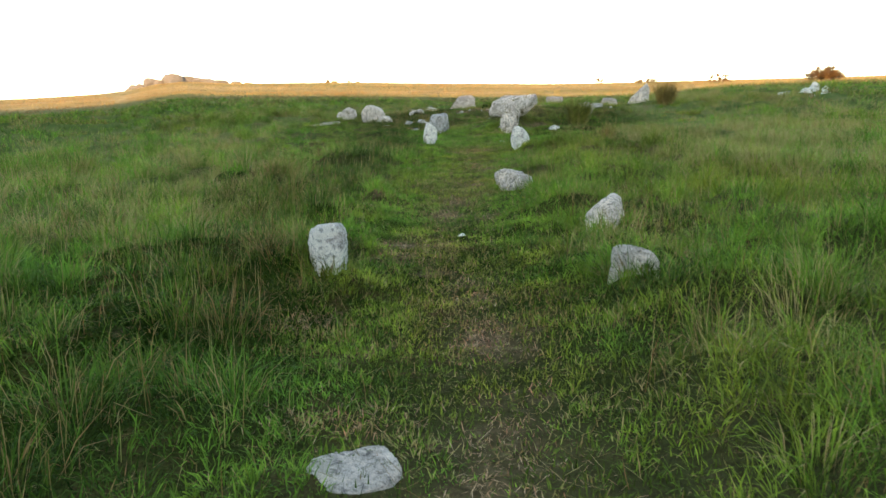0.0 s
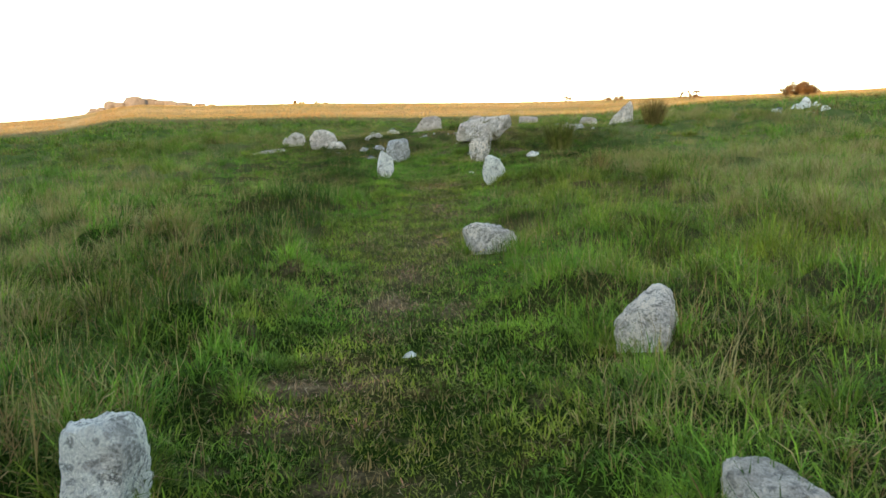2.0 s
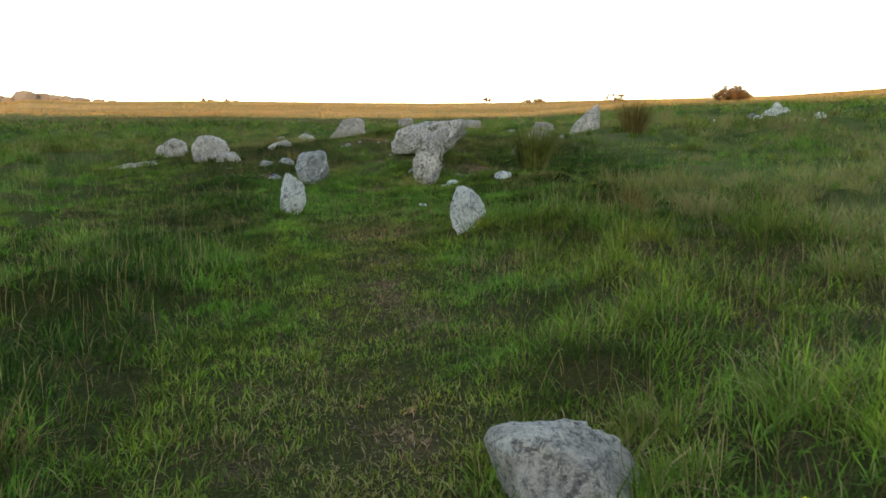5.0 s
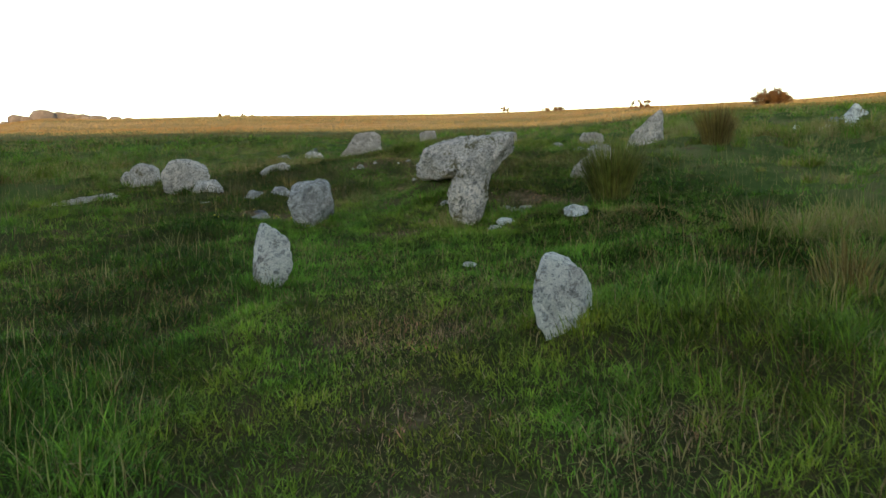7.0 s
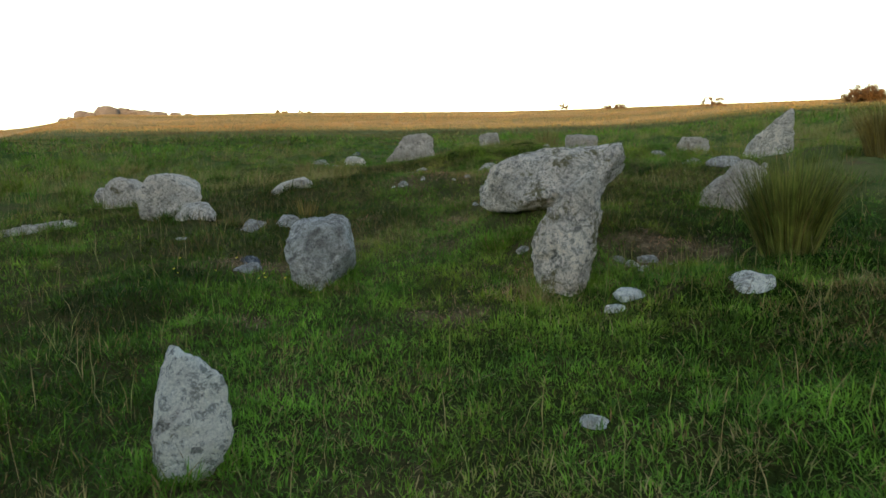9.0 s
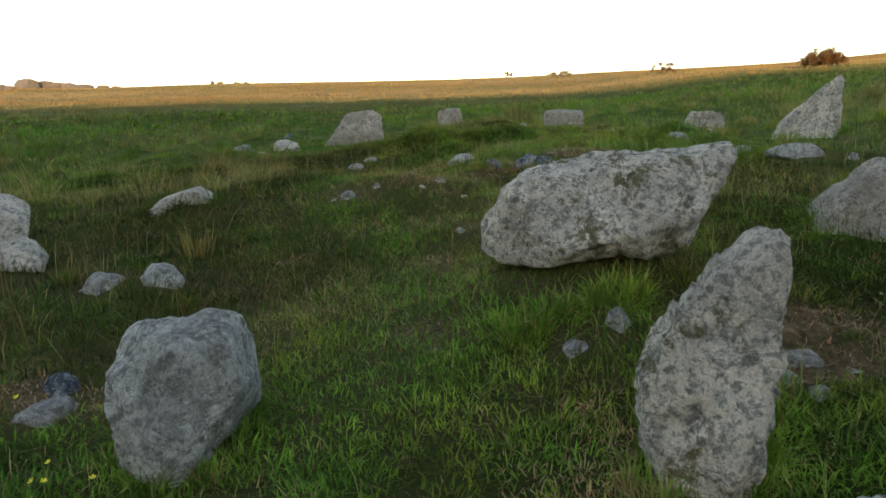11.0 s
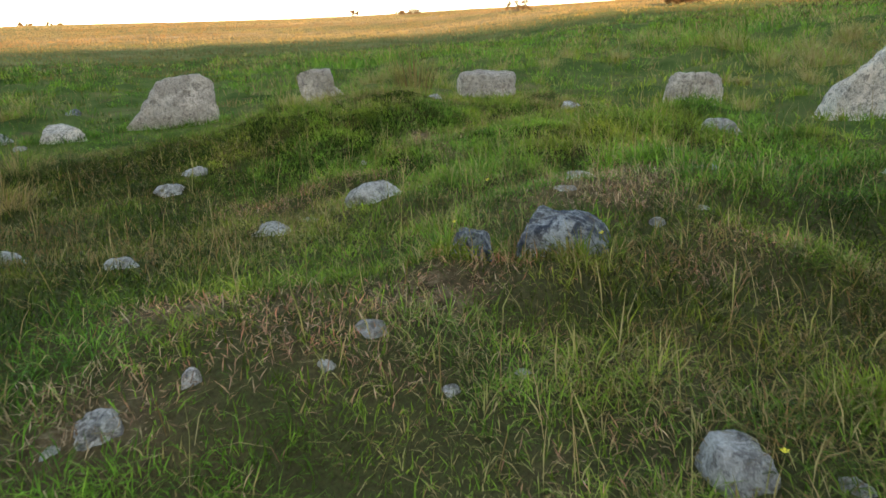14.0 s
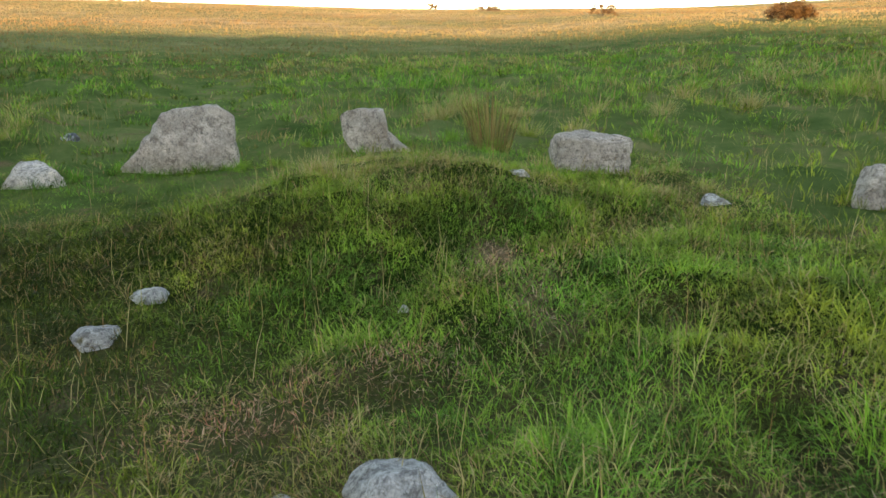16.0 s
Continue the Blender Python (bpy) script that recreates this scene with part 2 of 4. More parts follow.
def turf():
    m, nodes, links, shader = material("turf", 1.0, 0.0)
    geo = nodes.new("ShaderNodeNewGeometry")
    v = geo.outputs["Position"]
    # near-black base colour stands for shade in the gaps between blades
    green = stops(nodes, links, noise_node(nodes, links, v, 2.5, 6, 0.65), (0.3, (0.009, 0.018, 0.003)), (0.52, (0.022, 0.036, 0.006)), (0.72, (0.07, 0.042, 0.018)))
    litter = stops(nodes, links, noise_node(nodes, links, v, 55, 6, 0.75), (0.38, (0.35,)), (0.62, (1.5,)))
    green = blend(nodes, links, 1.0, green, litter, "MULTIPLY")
    cover = nodes.new("ShaderNodeAttribute")
    cover.attribute_name = "cover"
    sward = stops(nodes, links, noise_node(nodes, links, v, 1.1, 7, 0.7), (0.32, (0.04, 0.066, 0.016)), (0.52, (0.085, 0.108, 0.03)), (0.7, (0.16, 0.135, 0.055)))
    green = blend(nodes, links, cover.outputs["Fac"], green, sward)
    # far slope straw: dry grass, with the low sun's gold painted in
    golden = nodes.new("ShaderNodeAttribute")
    golden.attribute_name = "golden"
    straw = stops(nodes, links, noise_node(nodes, links, v, 0.3, 6, 0.65), (0.35, (0.17, 0.13, 0.06)), (0.65, (0.30, 0.22, 0.11)))
    green = blend(nodes, links, golden.outputs["Fac"], green, straw)
    soil = stops(nodes, links, noise_node(nodes, links, v, 1.7, 5, 0.6), (0.6, (0,)), (0.7, (0.8,)))
    green = blend(nodes, links, soil, green, blend(nodes, links, 1.0, litter, (0.13, 0.082, 0.045), "MULTIPLY"))
    wear = nodes.new("ShaderNodeAttribute")
    wear.attribute_name = "wear"
    mud = stops(nodes, links, noise_node(nodes, links, v, 14, 8, 0.7), (0.3, (0.04, 0.027, 0.013)), (0.55, (0.15, 0.1, 0.052)), (0.75, (0.31, 0.228, 0.135)))
    green = blend(nodes, links, wear.outputs["Fac"], green, mud)
    links.new(green, shader.inputs["Base Color"])
    relief(nodes, links, shader, blend(nodes, links, 0.6, noise_node(nodes, links, v, 25, 6, 0.7), noise_node(nodes, links, v, 1.6, 6, 0.7)), 1.0, 0.12)
    return m


def leafy(name, fresh, deep, straw, through_light=0.3, patch=2.4, olive=(1.75, 0.88, 1.0), russet=(0.62, 0.42, 0.36)):
    """Leaves of grass: the colour attribute holds dryness, hue (green to olive) and depth of tone."""
    m, nodes, links, shader = material(name, 0.7, 0.06)
    at = nodes.new("ShaderNodeAttribute")
    at.attribute_name = "blade"
    split = nodes.new("ShaderNodeSeparateColor")
    links.new(at.outputs["Color"], split.inputs[0])
    geo = nodes.new("ShaderNodeNewGeometry")
    green = blend(nodes, links, split.outputs[2], deep, fresh)
    yellowed = blend(nodes, links, split.outputs[2], tuple(c * k for c, k in zip(deep, olive)), tuple(c * k for c, k in zip(fresh, olive)))
    tone = blend(nodes, links, split.outputs[1], green, yellowed)
    field = stops(nodes, links, noise_node(nodes, links, geo.outputs["Position"], patch, 5, 0.6), (0.36, (0.6, 0.66, 0.6)), (0.62, (1.5, 1.34, 1.1)))
    tone = blend(nodes, links, 1.0, tone, field, "MULTIPLY")
    clumps = stops(nodes, links, noise_node(nodes, links, geo.outputs["Position"], 3.4 * patch, 3, 0.6), (0.36, (0.6, 0.63, 0.6)), (0.62, (1.3, 1.27, 1.2)))
    tone = blend(nodes, links, 1.0, tone, clumps, "MULTIPLY")
    dead = blend(nodes, links, split.outputs[2], tuple(c * k for c, k in zip(straw, russet)), straw)
    tone = blend(nodes, links, split.outputs[0], tone, dead)
    links.new(tone, shader.inputs["Base Color"])
    glow = nodes.new("ShaderNodeBsdfTranslucent")
    links.new(tone, glow.inputs["Color"])
    mix = nodes.new("ShaderNodeMixShader")
    mix.inputs[0].default_value = through_light
    links.new(shader.outputs[0], mix.inputs[1])
    links.new(glow.outputs[0], mix.inputs[2])
    links.new(mix.outputs[0], nodes["Material Output"].inputs["Surface"])
    return m


TURF = turf()
# deep green near black, doing for shade among the blades
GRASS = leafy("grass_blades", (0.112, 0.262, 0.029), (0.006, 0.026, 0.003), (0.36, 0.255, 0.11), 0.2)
THATCH = leafy("dead_thatch", (0.3, 0.21, 0.12), (0.14, 0.095, 0.052), (0.46, 0.34, 0.2), 0.1)
RUSH = leafy("rush_stems", (0.16, 0.19, 0.042), (0.045, 0.068, 0.017), (0.26, 0.19, 0.07), 0.1)
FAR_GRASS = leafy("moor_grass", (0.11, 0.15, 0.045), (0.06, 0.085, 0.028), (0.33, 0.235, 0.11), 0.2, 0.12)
GORSE = leafy("shrub_leaves", (0.12, 0.10, 0.035), (0.05, 0.045, 0.02), (0.16, 0.10, 0.045), 0.15, russet=(0.5, 0.45, 0.37))
BARK, bark_nodes, bark_links, bark_shader = material("bark", 0.9)
bark_links.new(stops(bark_nodes, bark_links, noise_node(bark_nodes, bark_links, None, 12), (0.3, (0.07, 0.055, 0.04)), (0.7, (0.16, 0.13, 0.10))), bark_shader.inputs["Base Color"])
PETAL, petal_nodes, petal_links, petal_shader = material("yellow_petal", 0.7)
petal_links.new(stops(petal_nodes, petal_links, noise_node(petal_nodes, petal_links, None, 30), (0.3, (0.55, 0.42, 0.03)), (0.7, (0.75, 0.6, 0.06))), petal_shader.inputs["Base Color"])


# ---- ground: one sheet out to the horizon ----
def mesh_from(name, verts, faces, mat, smooth=True):
    """A mesh from arrays; all faces with the same number of corners."""
    me = bpy.data.meshes.new(name)
    verts, faces = np.asarray(verts, np.float32), np.asarray(faces, np.int32)
    corners = faces.shape[1]
    me.vertices.add(len(verts))
    me.vertices.foreach_set("co", verts.ravel())
    me.loops.add(faces.size)
    me.loops.foreach_set("vertex_index", faces.ravel())
    me.polygons.add(len(faces))
    me.polygons.foreach_set("loop_start", np.arange(len(faces), dtype=np.int32) * corners)
    me.polygons.foreach_set("use_smooth", np.full(len(faces), smooth))
    me.update(calc_edges=True)
    me.validate()
    me.materials.append(mat)
    return me


def axis(low, high, step, limit):
    inner = list(np.arange(low, high + step, step))
    grow, right, left = step, [inner[-1]], [inner[0]]
    while right[-1] < limit:
        grow *= 1.075
        right.append(right[-1] + grow)
        left.append(left[-1] - grow)
    return np.array(left[:0:-1] + inner + right[1:])


gx, gy = axis(-4, 5.5, 0.12, 2500), axis(0.5, 30, 0.12, 2500)
mx, my = np.meshgrid(gx, gy)
cols = len(gx)
start = (np.arange(len(gy) - 1)[:, None] * cols + np.arange(cols - 1)[None]).ravel()
sheet = mesh_from("ground", np.stack([mx.ravel(), my.ravel(), height(mx, my).ravel()], 1), np.stack([start, start + 1, start + cols + 1, start + cols], 1), TURF)
worn_values = np.clip(worn(mx, my), 0, 1).astype(np.float32).ravel()
sheet.attributes.new("wear", "FLOAT", "POINT").data.foreach_set("value", worn_values)
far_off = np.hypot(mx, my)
# rises past 50 m, where the sun falls, besides random dry patches
golden_values = np.clip(ramp(far_off, 50, 85) * (0.75 + 0.4 * soft_noise(mx, my, 18, 61)) + 0.25 * ramp(soft_noise(mx, my, 6, 62), 0.2, 0.7), 0, 1)
sheet.attributes.new("golden", "FLOAT", "POINT").data.foreach_set("value", golden_values.astype(np.float32).ravel())
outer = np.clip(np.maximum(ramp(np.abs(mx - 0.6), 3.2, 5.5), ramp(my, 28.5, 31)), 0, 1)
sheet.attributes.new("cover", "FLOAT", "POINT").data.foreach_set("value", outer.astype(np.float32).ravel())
tagged(new("ground", sheet), "sloping moorland turf with a trodden path and low mound", "ground", kind="structure")


# ---- stones ----
def rock_mesh(name, outline, thick, mat, seed, rings=46, around=100, boxy=0.42, rough=1.0):
    """A rock whose front has this outline (metres, foot at 0, 0), with a rounded back and front, split facets and pitted faces."""
    pts = np.array(outline, float)
    mid = (pts.min(0) + pts.max(0)) / 2
    rel = pts - mid
    ang = np.arctan2(rel[:, 1], rel[:, 0])
    order = np.argsort(ang)
    rel, ang = rel[order], ang[order]
    theta = np.linspace(-np.pi, np.pi, around, endpoint=False)
    radius = np.empty(around)
    for i, th in enumerate(theta):
        way = np.array([np.cos(th), np.sin(th)])
        best = 0
        for a, b in zip(rel, np.roll(rel, -1, 0)):
            e = b - a
            det = way[0] * -e[1] + way[1] * e[0]
            if abs(det) < 1e-9:
                continue
            s = (a[0] * -e[1] + a[1] * e[0]) / det
            k = (way[0] * a[1] - way[1] * a[0]) / det
            if s > 0 and -1e-6 <= k <= 1 + 1e-6:
                best = max(best, s)
        radius[i] = best
    for _ in range(1):
        radius = 0.7 * radius + 0.15 * (np.roll(radius, 1) + np.roll(radius, -1))
    size = max(np.ptp(pts[:, 0]), np.ptp(pts[:, 1]))
    rnd = random.Random(seed)
    cuts = [(Vector((rnd.uniform(-0.8, 0.8), -1, rnd.uniform(-0.5, 0.9))).normalized(), rnd.uniform(0.55, 0.85)) for _ in range(5)]
    cuts += [(Vector((rnd.uniform(-0.8, 0.8), 1, rnd.uniform(-0.4, 0.8))).normalized(), rnd.uniform(0.6, 0.9)) for _ in range(4)]
    spot = Vector((seed * 3.7, seed * 1.3, seed * 2.1))
    verts = []
    for j in range(rings + 1):
        phi = -np.pi / 2 + np.pi * j / rings
        flat, deep = abs(np.cos(phi)) ** boxy, np.sign(np.sin(phi)) * abs(np.sin(phi)) ** 0.6
        for i in range(around):
            p = Vector((flat * radius[i] * np.cos(theta[i]), deep * thick / 2, flat * radius[i] * np.sin(theta[i])))
            for n, d in cuts:
                reach = d * (abs(n.x) * np.ptp(rel[:, 0]) + abs(n.y) * thick + abs(n.z) * np.ptp(rel[:, 1])) * 0.40
                over = p.dot(n) - reach
                if over > 0:
                    p = p - n * over * 0.93
            q = p * (2.2 / size) + spot
            out = p.normalized() if p.length > 1e-6 else Vector((0, 1, 0))
            shove = noise.fractal(q, 0.9, 2.1, 5) * 0.05 + 0.002 + noise.noise(q * 5.5) * 0.024 + noise.noise(q * 11) * 0.011 + abs(noise.noise(q * 3.1)) * 0.04 - max(0, noise.noise(q * 2.3) - 0.35) * 0.05
            p = p + out * shove * size * rough
            verts.append((p.x + mid[0], p.y, p.z + mid[1]))
    faces = []
    for j in range(rings):
        for i in range(around):
            a, b = j * around + i, j * around + (i + 1) % around
            faces.append((a, b, b + around, a + around))
    return mesh_from(name, verts, faces, mat)


def hull_of(points):
    """The convex hull of points in the plane, anticlockwise."""
    pts = sorted(set((float(u), float(v)) for u, v in points))

    def chain(seq):
        out = []
        for p in seq:
            while len(out) > 1 and (out[-1][0] - out[-2][0]) * (p[1] - out[-2][1]) - (out[-1][1] - out[-2][1]) * (p[0] - out[-2][0]) <= 0:
                out.pop()
            out.append(p)
        return out[:-1]

    return np.array(chain(pts) + chain(pts[::-1]))


def hewn_mesh(name, outline, thick, mat, seed, fine=30, front=(0.0, 0.12), faces=(), edge=22, rough=1.0, chamfers=7):
    """A split block of rock: the planes of its outline, a front and a back, chamfers and given faces, their edges worn round, the surface rough."""
    rnd = random.Random(seed)
    ring = hull_of(outline)
    low, high = ring.min(0), ring.max(0)
    mid, half = (low + high) / 2, (high - low) / 2
    ring = ring - mid
    deep = thick / 2
    planes = []
    for p, q in zip(ring, np.roll(ring, -1, 0)):
        e = q - p
        n2 = np.array([e[1], -e[0]]) / max(np.hypot(*e), 1e-9)
        n = np.array([n2[0], rnd.uniform(-0.35, 0.25), n2[1]])
        planes.append((n, max(float(n2 @ p), 0.15 * min(half))))
    planes.append((np.array([front[0], -1.0, front[1]]), deep * (1 + 0.2 * abs(front[0]))))
    planes.append((np.array([rnd.uniform(-0.2, 0.2), 1.0, rnd.uniform(-0.1, 0.3)]), deep))
    box = np.array([half[0], deep, half[1]])
    for _ in range(chamfers):
        n = np.array([rnd.uniform(-1, 1), rnd.choice((-1, 1)) * rnd.uniform(0.5, 1), rnd.uniform(-0.3, 1)])
        planes.append((n, rnd.uniform(0.72, 0.9) * float(np.abs(n) @ box)))
    for nx, ny, nz, d in faces:
        n = np.array([nx, ny, nz], float)
        planes.append((n, d * float(np.abs(n) @ box)))
    # a cube's grid drawn out to the block's proportions
    s = np.tan(np.linspace(-0.96, 0.96, fine + 1) * np.pi / 4) / np.tan(0.96 * np.pi / 4)
    index, dirs, quads = {}, [], []
    for ax in range(3):
        for sign in (-1, 1):
            ids = np.empty((fine + 1, fine + 1), int)
            for i in range(fine + 1):
                for j in range(fine + 1):
                    p = [0.0, 0.0, 0.0]
                    p[ax], p[(ax + 1) % 3], p[(ax + 2) % 3] = sign, s[i], s[j]
                    key = tuple(round(c, 6) for c in p)
                    if key not in index:
                        index[key] = len(dirs)
                        dirs.append(p)
                    ids[i, j] = index[key]
            a, b, c, d = ids[:-1, :-1].ravel(), ids[1:, :-1].ravel(), ids[1:, 1:].ravel(), ids[:-1, 1:].ravel()
            quads.append(np.stack((a, b, c, d) if sign > 0 else (d, c, b, a), 1))
    way = np.array(dirs) * box
    way /= np.linalg.norm(way, axis=1)[:, None]
    total = np.zeros(len(way))
    for n, d in planes:
        total += np.maximum(way @ n / d, 0) ** edge
    pts = way * (total ** (-1 / edge))[:, None]
    size = 2 * max(half)
    spot = Vector((seed * 3.7, seed * 1.3, seed * 2.1))
    bed = Vector((rnd.uniform(-0.4, 0.4), rnd.uniform(-0.5, 0.5), 1)).normalized()
    out = []
    for p, w in zip(pts, way):
        q = Vector(p) * (2.0 / size) + spot
        ledge = (q.dot(bed) * 3.2 + 1.1 * noise.noise(q * 1.9)) % 1.0
        crack = abs(noise.noise(q * 1.6 + Vector((9, 4, 2))))
        shove = 0.03 * noise.fractal(q * 1.4, 0.9, 2.1, 4) + 0.022 * (ledge - 0.5) * max(0, noise.noise(q * 1.2) + 0.35) - 0.3 * max(0, 0.05 - crack) + 0.009 * noise.noise(q * 6) + 0.009 * noise.noise(q * 14) - 0.06 * max(0, noise.noise(q * 2.9) - 0.3)
        out.append(p + w * (shove * size * rough))
    return mesh_from(name, np.array(out) + np.array([mid[0], 0, mid[1]]), np.concatenate(quads), mat)


stone_count = 0
FEET, SUNK = [], []


def stone(name, x, y, foot, facing, outline, thick, label, kind="", lean=0.0, mat=None, front=(0.0, 0.12), faces=(), fine=30, edge=22, chamfers=7, rough=1.3):
    global stone_count
    stone_count += 1
    mat = mat or (DARK_ROCK if kind == "dark" else BROWN_GRANITE if name == "circle_stone" else GRANITE)
    # carry the foot a little way into the turf
    low = min(v for u, v in outline)
    tall = max(v for u, v in outline) - low
    dig = 0.0 if name == "capstone" else 0.1 if name in ("standing_stone", "leaning_slab", "boulder") and not kind else min(0.07, 0.2 * tall)
    outline = [(u, v - dig if v < low + 0.25 * tall else v) for u, v in outline]
    if kind == "notched":
        me = rock_mesh(name, outline, thick, mat, stone_count, rough=0.6)
    else:
        me = hewn_mesh(name, outline, thick, mat, stone_count, fine, front, faces, edge, rough, chamfers)
    ob = new(name, me)
    ob.matrix_world = pose(x, y + (thick * 0.35 if not lean else 0), float(lie(x, y)) + foot, lean, 0, facing)
    if lean:
        SUNK.append((x, y - 0.02, 0.3))
    FEET.append((x, y + thick * 0.35, max(abs(u) for u, v in outline if v < low + 0.25), thick / 2, facing, name))
    group = {"standing_stone": "stone row", "circle_stone": "stone circle"}.get(name, "")
    tagged(ob, label, name.split("_")[-1] if name != "capstone" else "stone", group)
    return ob


pebble_count = 0


def pebble(x, y, w, h):
    global pebble_count
    pebble_count += 1
    rnd = random.Random(pebble_count)
    w, h = max(w, 0.05), max(h, 0.05)
    SUNK.append((x, y, w))
    sides = rnd.randint(6, 8)
    ring = [(w / 2 * math.cos(a) * rnd.uniform(0.85, 1.1), h * (0.02 + 0.62 * math.sin(a) * rnd.uniform(0.85, 1.1))) for a in (i * 2 * math.pi / sides + rnd.uniform(-0.2, 0.2) for i in range(sides))]
    flat = h < w * 0.45
    ob = new("loose_stone", hewn_mesh("loose_stone", ring, w * rnd.uniform(0.6, 0.95), DARK_ROCK if pebble_count % 19 == 3 else SUNK_GRANITE if y > 19 and x < 8 else WHITE_GRANITE, 100 + pebble_count, 9, (rnd.uniform(-0.4, 0.4), rnd.uniform(0.1, 0.6)), (), 12, 1.3, 7))
    ob.matrix_world = pose(x, y + w * 0.25, float(height(x, y)) - 0.012 - (0.0 if w > 0.19 else 0.12) * h, rnd.uniform(-12, 2), rnd.uniform(-10, 10), rnd.uniform(-25, 25))
    tagged(ob, "dark grey loose stone half sunk in turf" if pebble_count % 19 == 3 else "flat pale granite stone half sunk in turf" if flat else "small pale granite stone lying in turf", "stone", "loose stones")


# ---- standing stones, capstone and boulders: place, height of the foot over the ground, facing, outline, thickness ----
stone('standing_stone', -0.82, 5.18, 0.00, 4, [(-0.12, 0.32), (-0.11, 0.41), (-0.03, 0.44), (0.09, 0.43), (0.13, 0.34), (0.12, 0.22), (0.08, 0.07), (0.02, 0.0), (-0.09, 0.03), (-0.12, 0.17)], 0.30, 'low grey granite standing stone with a white lichened face', mat=WHITE_GRANITE, front=(-0.12, 0.15), faces=((0.8, -0.7, 0.1, 0.8),), chamfers=1, edge=16)
stone('standing_stone', 1.31, 4.82, -0.01, -6, [(-0.17, 0.24), (-0.12, 0.30), (0.01, 0.31), (0.11, 0.26), (0.17, 0.15), (0.16, 0.0), (0.0, 0.0), (-0.15, 0.07)], 0.42, 'squat grey granite row stone with dark blotches in grass', front=(0.1, 0.35), chamfers=2, edge=12)
stone('standing_stone', 1.53, 6.89, -0.07, -28, [(-0.17, 0.16), (-0.1, 0.27), (0.06, 0.34), (0.15, 0.31), (0.17, 0.2), (0.12, 0.05), (-0.03, 0.0), (-0.15, 0.06)], 0.30, 'small leaning pale granite row stone among grass tufts', front=(-0.2, 0.5), chamfers=3, edge=14)
stone('standing_stone', 0.97, 9.85, -0.03, -10, [(-0.29, 0.22), (-0.2, 0.28), (-0.06, 0.29), (0.14, 0.2), (0.30, 0.06), (0.28, 0.0), (-0.19, 0.0), (-0.26, 0.12)], 0.40, 'low wedge-shaped granite row stone with a dark hollow', front=(-0.1, 0.3), chamfers=2, edge=14)
stone('standing_stone', -0.31, 16.76, 0.00, 35, [(-0.12, 0.14), (-0.07, 0.42), (-0.02, 0.53), (0.05, 0.47), (0.12, 0.38), (0.13, 0.27), (0.08, 0.12), (0.03, 0.03), (-0.09, 0.0), (-0.12, 0.08)], 0.15, 'thin pointed white-lichened granite stone standing in turf', mat=WHITE_GRANITE, front=(-0.35, 0.1))
stone('standing_stone', 1.53, 14.89, 0.00, -20, [(-0.15, 0.36), (-0.10, 0.48), (0.0, 0.48), (0.10, 0.42), (0.155, 0.35), (0.15, 0.15), (0.08, 0.0), (0.0, 0.0), (-0.13, 0.14)], 0.24, 'upright grey granite row stone with black and white lichen', mat=WHITE_GRANITE, front=(0.1, 0.05), faces=((0.8, -0.9, 0.2, 0.8),), chamfers=1, edge=26)
stone('standing_stone', -0.10, 19.61, -0.05, 2, [(-0.26, 0.30), (-0.22, 0.45), (-0.08, 0.55), (0.08, 0.58), (0.2, 0.55), (0.24, 0.43), (0.26, 0.27), (0.07, 0.08), (-0.06, 0.0), (-0.2, 0.14)], 0.46, 'broad upright blue-grey granite slab with pale lichened edge', mat=GREY_GRANITE, front=(0.3, 0.1), faces=((-0.8, -0.75, 0.35, 0.62), (-0.3, -0.3, 1.0, 0.86)), fine=40, edge=28, rough=1.1)
stone('leaning_slab', 1.67, 19.10, -0.04, -12, [(-0.1, 0.0), (-0.18, 0.2), (-0.21, 0.38), (-0.1, 0.62), (0.08, 0.84), (0.2, 0.92), (0.27, 0.82), (0.25, 0.5), (0.18, 0.2), (0.1, 0.0)], 0.24, 'tall leaning granite slab blotched with white lichen and moss', mat=WEATHERED, front=(-0.25, 0.12), faces=((0.9, -0.7, 0.1, 0.8),), fine=44, edge=30, rough=1.6)
stone('capstone', 1.93, 20.6, 0.06, -13, [(-0.65, 0.08), (-0.63, 0.28), (-0.52, 0.45), (-0.3, 0.55), (0.0, 0.59), (0.3, 0.60), (0.62, 0.65), (0.66, 0.52), (0.52, 0.26), (0.2, 0.02), (-0.1, -0.01), (-0.5, 0.02)], 0.58, 'massive tilted granite capstone covered in pale lichen', mat=WEATHERED, front=(-0.08, 0.5), faces=((0.2, -0.9, -0.7, 0.66), (-1.0, -0.6, 0.3, 0.70), (-0.3, -0.6, 1.0, 0.80), (-0.7, -1.0, -0.1, 0.72)), fine=64, edge=44, rough=1.15)
stone('standing_stone', 6.75, 26.30, -0.27, -32, [(-0.44, 0.28), (-0.22, 0.62), (0.34, 1.07), (0.42, 1.05), (0.43, 0.7), (0.36, 0.05), (0.05, 0.02), (-0.3, 0.2)], 0.32, 'tall pointed granite standing stone of the stone circle', front=(-0.2, 0.1), chamfers=1, edge=26)
stone('boulder', 3.91, 21.36, 0.00, -20, [(-0.33, 0.08), (-0.27, 0.15), (-0.02, 0.34), (0.1, 0.47), (0.25, 0.45), (0.36, 0.36), (0.33, 0.24), (0.12, 0.02), (-0.15, 0.0), (-0.3, 0.0)], 0.38, 'slanting brown granite boulder blotched with lichen beside rushes', mat=BROWN_GRANITE, front=(-0.1, 0.2), chamfers=2, edge=20)
